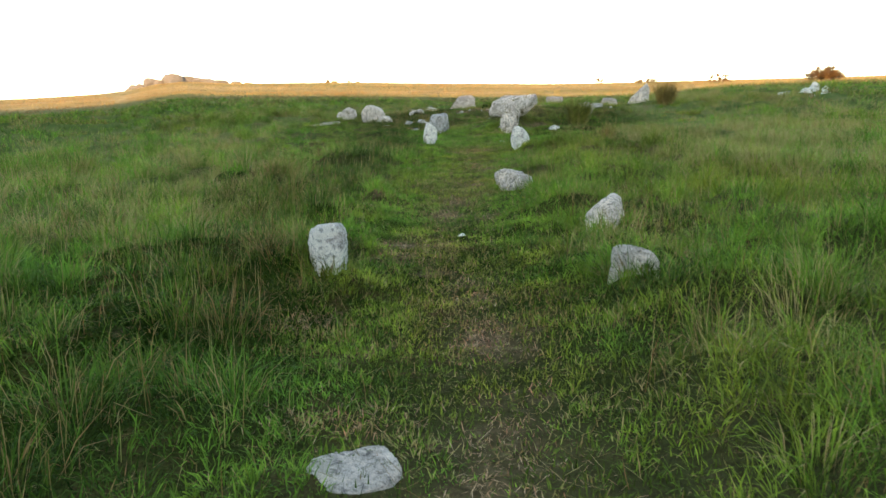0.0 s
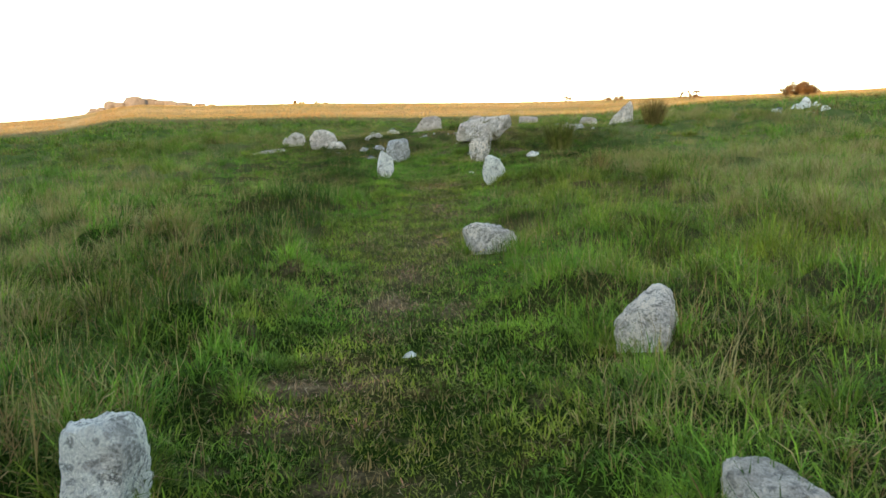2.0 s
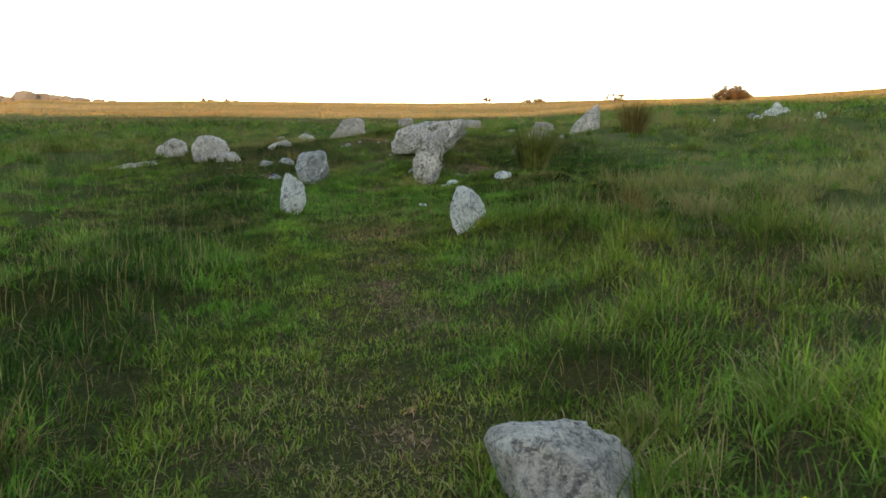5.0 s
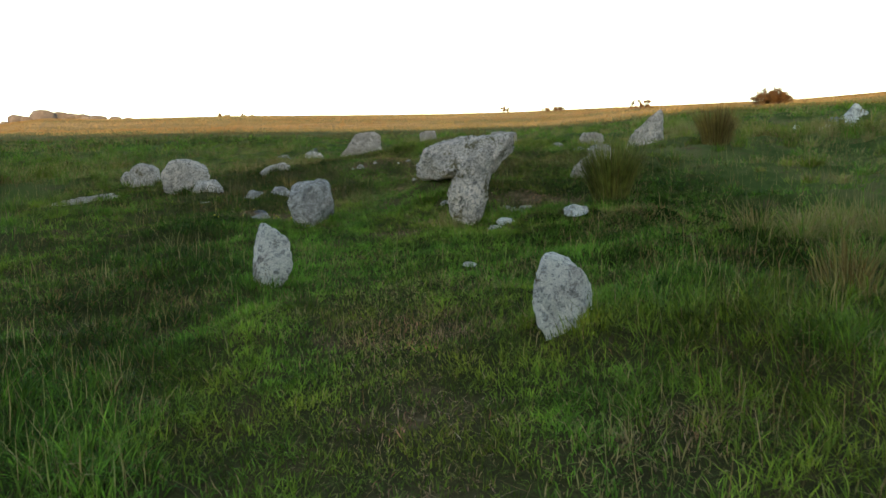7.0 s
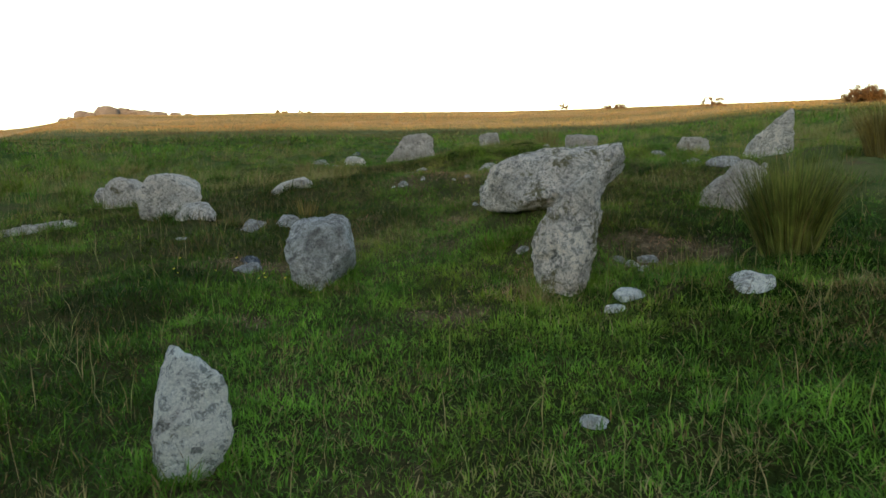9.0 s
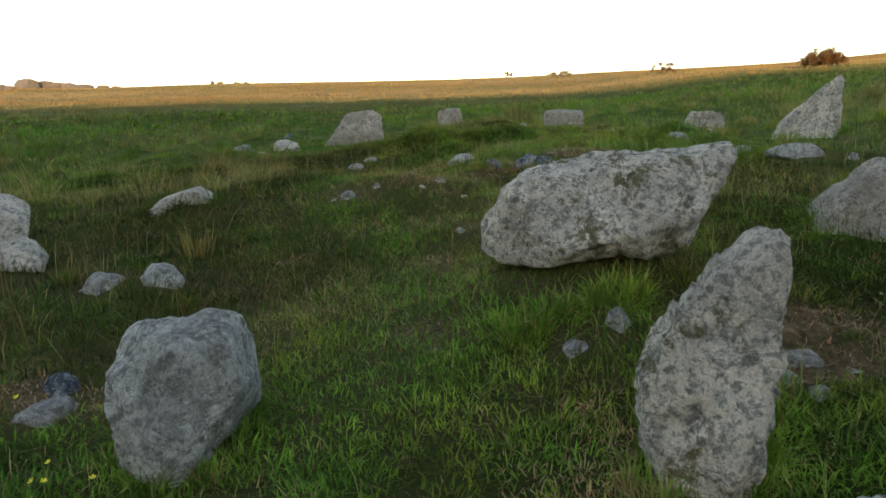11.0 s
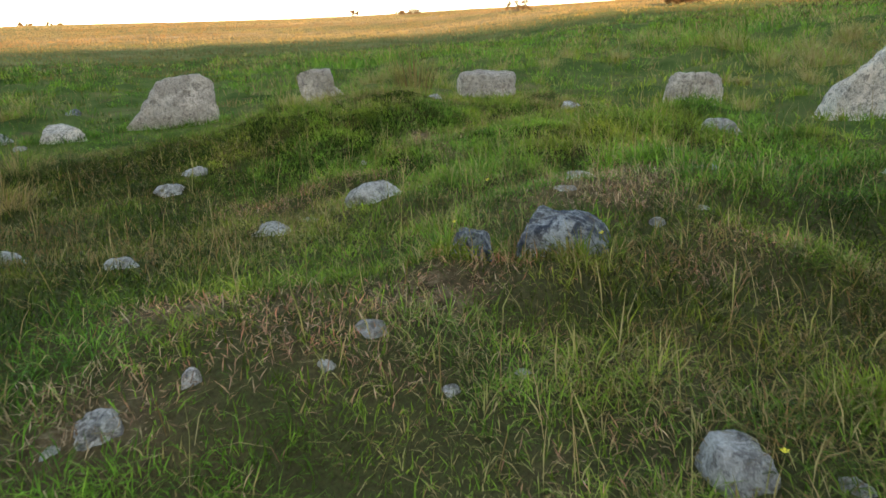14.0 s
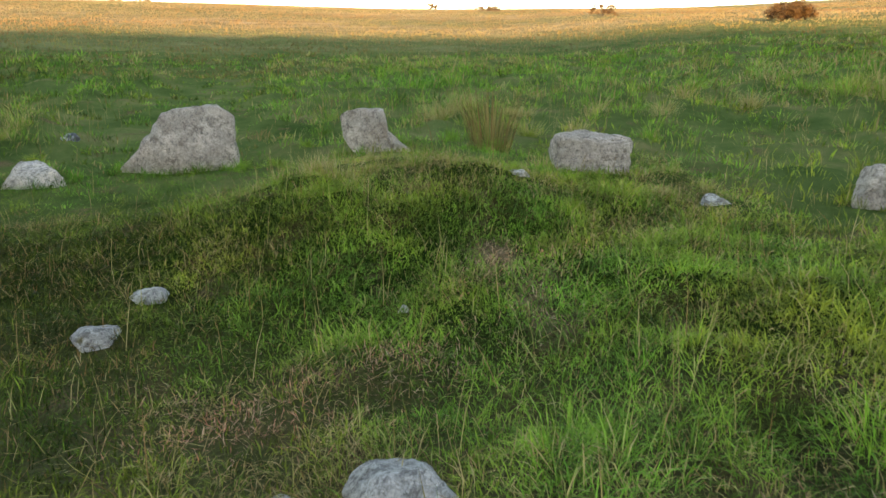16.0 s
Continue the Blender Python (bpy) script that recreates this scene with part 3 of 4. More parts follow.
stone('circle_stone', 0.77, 31.40, 0.02, 6, [(-0.62, 0.04), (-0.4, 0.17), (-0.24, 0.36), (-0.13, 0.55), (0.1, 0.6), (0.38, 0.63), (0.56, 0.52), (0.58, 0.11), (0.36, 0.0), (-0.15, 0.0), (-0.45, 0.0)], 0.40, 'broad wedge-shaped brown-grey granite circle stone', kind="notched")
stone('circle_stone', 2.77, 31.10, -0.06, -9, [(-0.43, 0.5), (0.03, 0.54), (0.08, 0.31), (0.25, 0.16), (0.45, 0.1), (0.33, 0.02), (-0.1, 0.0), (-0.35, 0.18)], 0.30, 'notched brown-grey granite circle stone with a sloping foot', kind="notched")
stone('circle_stone', 4.34, 29.50, -0.05, -25, [(-0.35,0.34),(-0.23,0.37),(0.33,0.34),(0.36,0.02),(0.22,-0.01),(-0.05,0.04),(-0.31,0.09)], 0.30, 'low oblong pale granite circle stone in grass')
stone('circle_stone', 6.15, 28.00, -0.03, -40, [(-0.29,0.22),(-0.21,0.36),(0.21,0.34),(0.31,0.18),(0.25,-0.01),(-0.26,0.02)], 0.35, 'low blocky pale granite circle stone in grass')
stone('boulder', 2.38, 23.92, -0.10, -32, [(-0.2, 0.1), (-0.13, 0.26), (-0.04, 0.28), (0.1, 0.25), (0.19, 0.17), (0.21, 0.05), (0.2, 0.0), (-0.18, 0.0)], 0.34, 'dark blue-grey rock with white lichen on the mound', kind="dark")
stone('boulder', 1.97, 24.02, -0.03, -23, [(-0.09, 0.08), (-0.05, 0.16), (0.05, 0.15), (0.09, 0.08), (0.08, 0.0), (-0.07, 0.0)], 0.16, 'small dark grey rock wedged in dry turf', kind="dark")
stone('boulder', -3.18, 23.50, -0.04, 18, [(-0.12,0.15),(-0.06,0.27),(0.13,0.24),(0.12,-0.0),(-0.07,0.0)], 0.30, 'small grey granite boulder behind a larger boulder', edge=12)
stone('boulder', -2.94, 23.40, -0.20, 17, [(-0.25,0.15),(-0.17,0.48),(0.04,0.56),(0.24,0.47),(0.26,0.14),(0.11,-0.0),(-0.18,0.0)], 0.45, 'rounded upright grey granite boulder with dark stain', edge=12)
stone('boulder', -2.14, 22.60, 0.02, 14, [(-0.34,0.28),(-0.19,0.52),(0.07,0.54),(0.36,0.36),(0.31,0.15),(0.02,-0.0),(-0.24,0.04)], 0.55, 'large rounded grey granite boulder in a group', edge=12)
stone('boulder', -1.77, 22.20, -0.06, 13, [(-0.27,0.04),(-0.06,0.24),(0.2,0.27),(0.27,0.1),(0.19,-0.0)], 0.35, 'small pale granite boulder leaning on a larger one', edge=12)
stone('flat_slab', -3.46, 22.12, 0.00, 22, [(-0.5,0.06),(-0.21,0.14),(0.45,0.19),(0.5,0.12),(-0.14,0.0)], 0.40, 'long low pale granite slab lying in grass')
stone('flat_slab', -0.85, 23.40, -0.03, 18, [(-0.28,0.06),(-0.09,0.17),(0.16,0.24),(0.3,0.13),(0.18,0.07),(-0.1,0.01)], 0.28, 'flat tilted granite slab lying on grass')
stone('embedded_stone', -0.32, 2.53, -0.07, 7, [(-0.19, 0.17), (-0.08, 0.27), (0.1, 0.29), (0.19, 0.07), (0.04, 0.0), (-0.14, 0.04)], 0.14, 'flat pale lichened stone sunk in the trodden path', lean=-78, mat=GRANITE)
stone('boulder', -0.52, 31.13, -0.08, 16, [(-0.35,0.04),(-0.16,0.27),(0.15,0.31),(0.35,0.07),(0.04,-0.0)], 0.35, 'low rounded pale granite boulder in grass')
# ---- small loose and half-sunk stones: x, y, width, height ----
for x, y, w, h in (
    (-0.99, 21.76, 0.32, 0.21),
    (-0.61, 21.67, 0.31, 0.19),
    (-0.75, 20.29, 0.20, 0.10),
    (2.05, 18.70, 0.27, 0.11),
    (1.87, 18.49, 0.17, 0.12),
    (2.38, 19.79, 0.13, 0.12),
    (2.30, 19.94, 0.14, 0.14),
    (1.79, 20.17, 0.15, 0.21),
    (1.56, 20.11, 0.14, 0.09),
    (2.56, 19.96, 0.24, 0.09),
    (2.74, 19.88, 0.13, 0.06),
    (4.77, 23.48, 0.46, 0.13),
    (-1.58, 21.23, 0.15, 0.08),
    (1.32, 16.97, 0.16, 0.09),
    (2.43, 19.62, 0.14, 0.08),
    (2.74, 18.45, 0.31, 0.20),
    (-0.74, 20.03, 0.23, 0.10),
    (5.15, 23.19, 0.13, 0.22),
    (-0.08, 25.50, 0.21, 0.11),
    (-1.30, 31.54, 0.37, 0.23),
    (-0.91, 30.91, 0.21, 0.11),
    (-0.54, 32.95, 0.21, 0.11),
    (1.39, 23.46, 0.14, 0.12),
    (1.21, 23.31, 0.07, 0.08),
    (0.82, 23.35, 0.07, 0.14),
    (0.57, 23.25, 0.16, 0.16),
    (0.46, 23.24, 0.08, 0.07),
    (1.54, 23.15, 0.09, 0.08),
    (1.78, 23.16, 0.03, 0.04),
    (1.38, 22.29, 0.08, 0.11),
    (2.07, 22.53, 0.20, 0.18),
    (2.28, 22.39, 0.11, 0.08),
    (2.10, 22.12, 0.10, 0.13),
    (2.16, 22.05, 0.12, 0.11),
    (1.80, 21.97, 0.12, 0.08),
    (4.70, 25.85, 0.27, 0.22),
    (4.62, 24.15, 0.25, 0.13),
    (1.30, 25.49, 0.24, 0.11),
    (1.94, 25.51, 0.34, 0.17),
    (3.94, 25.44, 0.17, 0.07),
    (3.71, 24.72, 0.14, 0.07),
    (2.72, 24.60, 0.14, 0.07),
    (0.54, 24.79, 0.19, 0.11),
    (2.95, 24.86, 0.17, 0.09),
    (3.17, 24.09, 0.08, 0.07),
    (2.88, 24.04, 0.08, 0.09),
    (1.58, 25.81, 0.12, 0.07),
    (0.94, 27.78, 0.22, 0.11),
    (0.73, 27.36, 0.25, 0.16),
    (2.25, 27.23, 0.07, 0.10),
    (4.83, 28.41, 0.21, 0.11),
    (3.49, 28.99, 0.17, 0.11),
    (0.19, 7.20, 0.09, 0.06),
    (10.60, 27.60, 0.50, 0.30),
    (10.90, 27.20, 0.30, 0.32),
    (11.00, 26.20, 0.45, 0.38),
    (12.10, 26.90, 0.42, 0.62),
    (12.60, 25.80, 0.38, 0.42),
    (12.90, 25.50, 0.25, 0.32),
    (13.40, 29.50, 0.35, 0.38),
    (14.60, 30.50, 0.50, 0.45),
    (15.30, 31.20, 0.40, 0.40),
    (16.20, 32.00, 0.35, 0.40),
):
    pebble(x, y, w, h)

# ---- tor on the skyline ----
def tor():
    base = Vector((-94, 268, 0))
    home = new("tor")
    home.location = (base.x, base.y, float(height(base.x, base.y)))
    rnd = random.Random(5)
    rows = [(-15, 2.2, 1.3), (-13, 3.4, 2.2), (-10.5, 3, 2.0), (-8, 4.6, 3.0), (-5, 4, 2.2), (-2.5, 5.2, 3.2), (1, 6, 3.4), (4.5, 5, 2.7), (8, 4.5, 2.2), (11, 6, 2.0), (16, 5, 1.6), (21, 4, 1.2), (3, 2.4, 1.2), (-7, 2, 1.0), (13, 2, 0.9), (26, 3, 0.9)]
    for k, (u, w, h) in enumerate(rows):
        ring = [(-w / 2, -0.4), (-w / 2 * rnd.uniform(0.8, 1), h * rnd.uniform(0.4, 0.8)), (-w * rnd.uniform(0.1, 0.3), h), (w * rnd.uniform(0.1, 0.35), h * rnd.uniform(0.75, 1)), (w / 2, h * rnd.uniform(0.3, 0.6)), (w / 2, -0.4)]
        slab = new("outcrop", rock_mesh("outcrop", ring, w * 1.1, TOR_ROCK, 300 + k, 18, 32, 0.5, 1.3))
        slab.parent = home
        x, y = u, rnd.uniform(-5, 3)
        slab.matrix_basis = pose(x, y, float(height(base.x + x, base.y + y)) - home.location.z - 0.3, rnd.uniform(-5, 5), rnd.uniform(-9, 9), 18 + rnd.uniform(-35, 35))
    tagged(home, "granite tor outcrop lit by low sun on the skyline", "rock outcrop")


tor()


# ---- shrubs on the skyline ----
def shrub(name, x, y, wide, tall, clumps, label, dry, seed, legs=3, gap=0.25):
    rnd = random.Random(seed)
    home = new(name)
    home.location = (x, y, float(height(x, y)) - 0.03)
    centres = []
    for k in range(clumps):
        a, r = rnd.uniform(0, 2 * math.pi), math.sqrt(rnd.random()) * wide / 2
        top = tall * (1 - 0.35 * (r / (wide / 2)) ** 2) * rnd.uniform(0.75, 1.05)
        centres.append(Vector((r * math.cos(a), 0.7 * r * math.sin(a), rnd.uniform(gap, 0.95) * top)))
    bm = bmesh.new()
    for k in range(legs):
        a = rnd.uniform(0, 6.28)
        p, tip = Vector((0.12 * wide * math.cos(a), 0.1 * wide * math.sin(a), -0.1)), rnd.choice(centres)
        last, n = None, 5
        for i in range(n + 1):
            s = i / n
            c = p.lerp(tip, s) + Vector((rnd.uniform(-1, 1), rnd.uniform(-1, 1), 0)) * 0.05 * tall
            rad = 0.04 * tall * (1 - 0.8 * s)
            ring = [bm.verts.new(c + Vector((rad * math.cos(j * 1.257), rad * math.sin(j * 1.257), 0))) for j in range(5)]
            if last:
                for j in range(5):
                    bm.faces.new((last[j], last[(j + 1) % 5], ring[(j + 1) % 5], ring[j]))
            last = ring
    me = bpy.data.meshes.new("stem")
    bm.to_mesh(me)
    bm.free()
    me.materials.append(BARK)
    stem = new("stem", me)
    stem.parent = home
    verts, faces, tint = [], [], []
    size = max(0.045 * max(tall, 0.8), 0.0007 * math.hypot(x, y))
    for c in centres:
        for _ in range(70):
            d = Vector((rnd.gauss(0, 1), rnd.gauss(0, 1), rnd.gauss(0, 0.8))).normalized() * rnd.random() ** 0.5 * wide * 0.085
            p, q = c + d, Vector((rnd.uniform(-1, 1), rnd.uniform(-1, 1), rnd.uniform(-0.5, 1))).normalized()
            side = q.orthogonal().normalized() * size * 0.45
            k = len(verts)
            verts += [p - side, p + side, p + q * size * 2]
            faces.append((k, k + 1, k + 2))
            col = (min(1, max(0, rnd.gauss(dry, 0.2))), 0.5, rnd.random(), 1)
            tint += [col] * 3
    me = mesh_from("crown", verts, faces, GORSE, False)
    me.color_attributes.new("blade", "FLOAT_COLOR", "POINT").data.foreach_set("color", np.array(tint, np.float32).ravel())
    crown = new("crown", me)
    crown.parent = home
    tagged(home, label, "bush")


shrub("gorse_bush", 30.7, 61.3, 2.8, 1.35, 120, "russet sunlit gorse bush on the skyline", 0.5, 1, 4, 0.35)
shrub("shrub", 32.0, 88.0, 2.4, 1.3, 26, "thin twiggy green shrub on the skyline", 0.2, 2, 5)
shrub("shrub", 33.0, 161.0, 1.9, 1.5, 22, "small dark shrub on the far skyline", 0.2, 3)
shrub("gorse_bush", 40.0, 150.0, 4.2, 1.0, 22, "low rounded gorse bush on the far skyline", 0.4, 4)
for k, (bx, by, bw) in enumerate(((-63, 418, 2.2), (-60, 420, 2.6), (-52, 422, 3.2), (-47.5, 420, 3.4))):
    shrub("shrub", bx, by, bw, 2.6, 14, "tiny dark shrub on the distant crest", 0.25, 10 + k, 2, 0.1)

# ---- grass ----
chance = np.random.default_rng(7)


def blades(name, x, y, long, wide, bend, dry, mat, label, turn=None, sink=0.01, lean=None, tone=None, shape="strap", hue=None):
    """One object of grass: at every place a bent leaf, a strap, a kite or (far off) a plain spear."""
    n = len(x)
    turn = chance.uniform(0, 2 * np.pi, n) if turn is None else turn
    lean = chance.normal(0, 0.25, n) if lean is None else lean
    z = height(x, y) - sink
    ux, uy = np.cos(turn), np.sin(turn)
    face = turn + np.pi / 2 + chance.normal(0, 0.5, n)
    sx, sy = np.cos(face) * wide / 2, np.sin(face) * wide / 2
    a1, a2 = lean + bend * 0.35, lean + bend
    hx, hz = 0.5 * long * np.sin(a1), 0.5 * long * np.cos(a1)
    tx, tz = hx + 0.5 * long * np.sin(a2), np.maximum(hz + 0.5 * long * np.cos(a2), 0.01)
    corners, tri = {
        "strap": (((0, 0, -0.8), (0, 0, 0.8), (hx, hz, 1.0), (hx, hz, -1.0), (tx, tz, 0)), ((0, 1, 2), (0, 2, 3), (3, 2, 4))),
        "kite": (((0, 0, 0), (hx, hz, 1.0), (tx, tz, 0), (hx, hz, -1.0)), ((0, 1, 3), (3, 1, 2))),
        "spear": (((0, 0, -1.0), (0, 0, 1.0), (tx, tz, 0)), ((0, 1, 2),)),
    }[shape]
    c = len(corners)
    verts = np.empty((n, c, 3), np.float32)
    for k, (o, up, s) in enumerate(corners):
        verts[:, k, 0], verts[:, k, 1], verts[:, k, 2] = x + ux * o + sx * s, y + uy * o + sy * s, z + up
    base = np.arange(n)[:, None] * c
    me = mesh_from(name, verts.reshape(-1, 3), np.concatenate([base + np.array([t]) for t in tri], 1).reshape(-1, 3), mat, False)
    tint = np.ones((n, c, 4), np.float32)
    tint[:, :, 0] = np.clip(dry, 0, 1)[:, None]
    tint[:, :, 1] = (np.clip(hue_field(x, y) + chance.normal(0, 0.12, n), 0, 1) if hue is None else hue)[:, None]
    tint[:, :, 2] = (chance.random(n) if tone is None else tone)[:, None]
    me.color_attributes.new("blade", "FLOAT_COLOR", "POINT").data.foreach_set("color", tint.ravel())
    return tagged(new(name, me), label, "grass", kind="stuff")


def hue_field(x, y):
    """From lush green, 0, to olive, 1."""
    return 0.26 + 0.48 * soft_noise(x, y, 1.3, 91) + 0.4 * soft_noise(x, y, 0.42, 92) + 0.3 * ramp(y, 22, 25) * (1 - ramp(y, 30, 32)) - 0.22 * ramp(path_line(y) - x, 0.8, 1.7) * (1 - ramp(y, 20, 22)) + 0.3 * (1 - ramp(np.abs(x - path_line(y)), 0.15, 0.7)) * (1 - ramp(y, 15, 18))


def lush_and_shade(x, y):
    """How deep the green is, 0 to 1: rank growth beside the walk and painted lens fall-off."""
    # deepest left of the walk: rank grass, with lens fall-off put into its tone
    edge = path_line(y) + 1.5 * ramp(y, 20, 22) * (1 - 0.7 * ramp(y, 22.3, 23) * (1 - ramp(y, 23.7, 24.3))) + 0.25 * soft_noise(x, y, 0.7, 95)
    rank_and_falloff = ramp(edge - x, 0.8, 1.7) * (1 - 0.75 * ramp(path_line(y) - x, 1.9, 3.2)) * (1 - ramp(y, 28, 31))
    # right side deepened as fall-off; mid walk and mound paled for missing light
    return np.clip(0.36 + 0.18 * soft_noise(x, y, 0.8, 93) + 0.26 * soft_noise(x, y, 0.26, 94) + 0.68 * rank_and_falloff * (1 - 0.1 * ramp(y, 10, 13) * (1 - ramp(y, 20, 22))) - 0.34 * ramp(y, 4, 8) * (1 - 0.7 * rank_and_falloff) * (1 - ramp(y, 21, 24)) + 0.55 * ramp(x - 1.5, 0, 1.2) * (1 - ramp(x, 5, 7)) * ramp(y, 12, 15) * (1 - ramp(y, 22, 25)) - 0.28 * ramp(x, 1.6, 2.4) * ramp(y, 24, 26) - 0.14 * ramp(x, 0.6, 2.0) * ramp(y, 25.5, 27) * (1 - ramp(y, 32, 36)), 0, 1)


def scatter(count, x0, x1, y0, y1):
    return chance.uniform(x0, x1, count), chance.uniform(y0, y1, count)


def tuft_field(x, y):
    """How tussocky the moor is, 0 to 1: rank grass beside the path, short turf on the path and the cairn."""
    off = np.abs(x - path_line(y))
    rank = ramp(off, 0.45, 1.5)
    grazed = ramp(y, 12.5, 17) * (1 - ramp(y, 30, 36)) * (1 - ramp(np.abs(x - 2), 4.5, 8))
    return rank * (1 - 0.75 * grazed)


def dryness(x, y):
    return 0.5 + 0.5 * np.clip(0.75 * soft_noise(x, y, 1.5, 11) + 0.55 * soft_noise(x, y, 0.45, 12), -1, 1) + 0.12 * (1 - ramp(np.abs(x - path_line(y)), 0.2, 0.9)) * (1 - ramp(y, 15, 18)) + (0.1 + 0.18 * (1 - ramp(y, 24.5, 26.5)) + 0.35 * soft_noise(x, y, 0.8, 72)) * ramp(y, 20, 23) * (1 - ramp(y, 29, 32)) + 0.45 * thatch(x, y) + 0.22 * ramp(x, 2.5, 6) * (1 - ramp(y, 16, 22))


def tufts(name, cx, cy, each, long, radius, wide, dry_part, spread, label, bend=0.75, shape="kite"):
    """Leaves gathered in tufts that share their tone and splay outwards."""
    k = len(cx)
    n = k * each
    a, r = chance.uniform(0, 2 * np.pi, n), np.sqrt(chance.random(n))
    rr = np.repeat(radius, each) * r
    x, y = np.repeat(cx, each) + rr * np.cos(a), np.repeat(cy, each) + rr * np.sin(a)
    own = np.repeat(np.clip(1.02 - 0.95 * lush_and_shade(cx, cy) + chance.normal(0, 0.25, k), 0, 1) ** 1.3, each)
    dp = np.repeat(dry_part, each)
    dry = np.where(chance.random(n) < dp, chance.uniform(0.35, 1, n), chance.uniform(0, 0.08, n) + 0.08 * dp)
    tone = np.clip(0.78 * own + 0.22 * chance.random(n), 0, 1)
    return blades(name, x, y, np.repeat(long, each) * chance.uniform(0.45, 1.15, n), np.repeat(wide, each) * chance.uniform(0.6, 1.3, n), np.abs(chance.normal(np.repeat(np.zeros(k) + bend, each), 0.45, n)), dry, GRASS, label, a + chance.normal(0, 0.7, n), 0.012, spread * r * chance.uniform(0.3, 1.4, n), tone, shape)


# turf close to the walk
cx, cy = scatter(41000, -4.2, 5.4, 0.9, 31.5)
aside = (np.abs(cx - 0.7) > 2.3) & (cy < 21) & (chance.random(len(cx)) < 0.55)
mound_x, mound_y = scatter(14500, -1.2, 5.0, 21.3, 29.6)
lawn_x, lawn_y = scatter(6500, -1.9, 3.4, 13.5, 21.3)
track_x, track_y = scatter(2500, -0.8, 1.3, 1.2, 13.5)
cx = np.concatenate([cx[~aside], mound_x, lawn_x, track_x])
cy = np.concatenate([cy[~aside], mound_y, lawn_y, track_y])
keep = (np.abs(cx - 0.5) < 1.3 + 0.62 * cy) & (chance.random(len(cx)) > 0.92 * worn(cx, cy)) & (chance.random(len(cx)) < 0.62 + 0.5 * ramp(soft_noise(cx, cy, 0.22, 53), -0.5, 0.3))
for sx, sy, sw in SUNK:  # the turf leaves the sunk stones bare
    keep &= np.hypot(cx - sx, (cy - sy - 0.1 * sw) * 0.7) > 0.5 * sw
keep &= chance.random(len(cx)) > 0.75 * thatch(cx, cy)
cx, cy = cx[keep], cy[keep]
rank, d = tuft_field(cx, cy), dryness(cx, cy)
mound = ramp(cy, 20.3, 21.8)
clump = 0.5 + 0.5 * soft_noise(cx, cy, 0.5, 31)
long = chance.uniform(0.08, 0.16, len(cx)) * (0.65 + (0.6 * clump ** 2 - 0.08) * ramp(cy, 18, 22) + rank * (0.15 + 0.7 * clump + 1.25 * tussock_mounds(cx, cy)))
track = (1 - ramp(np.abs(cx - path_line(cy)), 0.1, 0.55)) * (1 - ramp(cy, 15, 18))
long = long * (1 - 0.3 * track)
part = np.clip(0.02 + 0.22 * track + 0.5 * ramp(d, 0.62, 1.0) + (chance.random(len(cx)) < 0.06) * 0.6, 0, 0.9)
part = part * (1 - 0.55 * ramp(lush_and_shade(cx, cy), 0.5, 0.9))
tufts("short_grass", cx, cy, 13, long, chance.uniform(0.04, 0.10, len(cx)), np.where(cy > 20.5, 0.0046, np.where(cy > 13.5, 0.006, 0.0066)) * (1 + 0.45 * ramp(np.abs(cx - 0.7), 2.3, 3.2)), part, 0.75, "short green moorland turf with dry straw mixed in", 0.75 + 0.3 * mound, "kite")

# longer grass left standing round the feet of the stones
cx, cy, long = [], [], []
for fx, fy, half, deep, facing, kind in FEET:
    if kind in ("capstone", "embedded_stone"):
        continue
    turn = radians(facing)
    for k in range(int(14 + 50 * half)):
        a = chance.uniform(0, 2 * np.pi)
        u, w = (half * 0.95 + 0.05) * math.cos(a), (deep + 0.06) * math.sin(a)
        cx.append(fx + u * math.cos(turn) - w * math.sin(turn) + chance.normal(0, 0.025))
        cy.append(fy + u * math.sin(turn) + w * math.cos(turn) + chance.normal(0, 0.025))
        long.append(chance.uniform(0.09, 0.19) * (1.35 if kind == "standing_stone" and fy < 12 else 0.95))
for k in range(130):  # shaggy turf hanging under the capstone and beside the leaning slab
    if k < 100:
        cx.append(chance.uniform(1.25, 2.0)), cy.append(chance.normal(20.38, 0.06))
    else:
        cx.append(chance.normal(1.46, 0.07)), cy.append(chance.normal(18.98, 0.09))
    long.append(chance.uniform(0.1, 0.2))
cx, cy, long = np.array(cx), np.array(cy), np.array(long)
tufts("stone_foot_grass", cx, cy, 20, long, np.full(len(cx), 0.045), np.full(len(cx), 0.007), np.clip(chance.normal(np.where(np.arange(len(cx)) >= len(cx) - 30, 0.7, np.where(np.arange(len(cx)) >= len(cx) - 130, 0.2, 0.18)), 0.15), 0, 0.9), 0.5, "longer ungrazed grass round the feet of stones")

# fine low sward between the tufts, and dead straw lying in it
x, y = scatter(230000, -3.2, 4.6, 0.9, 29)
keep = (np.abs(x - 0.5) < 1.3 + 0.62 * y) & (chance.random(len(x)) > 0.92 * worn(x, y))
x, y = x[keep], y[keep]
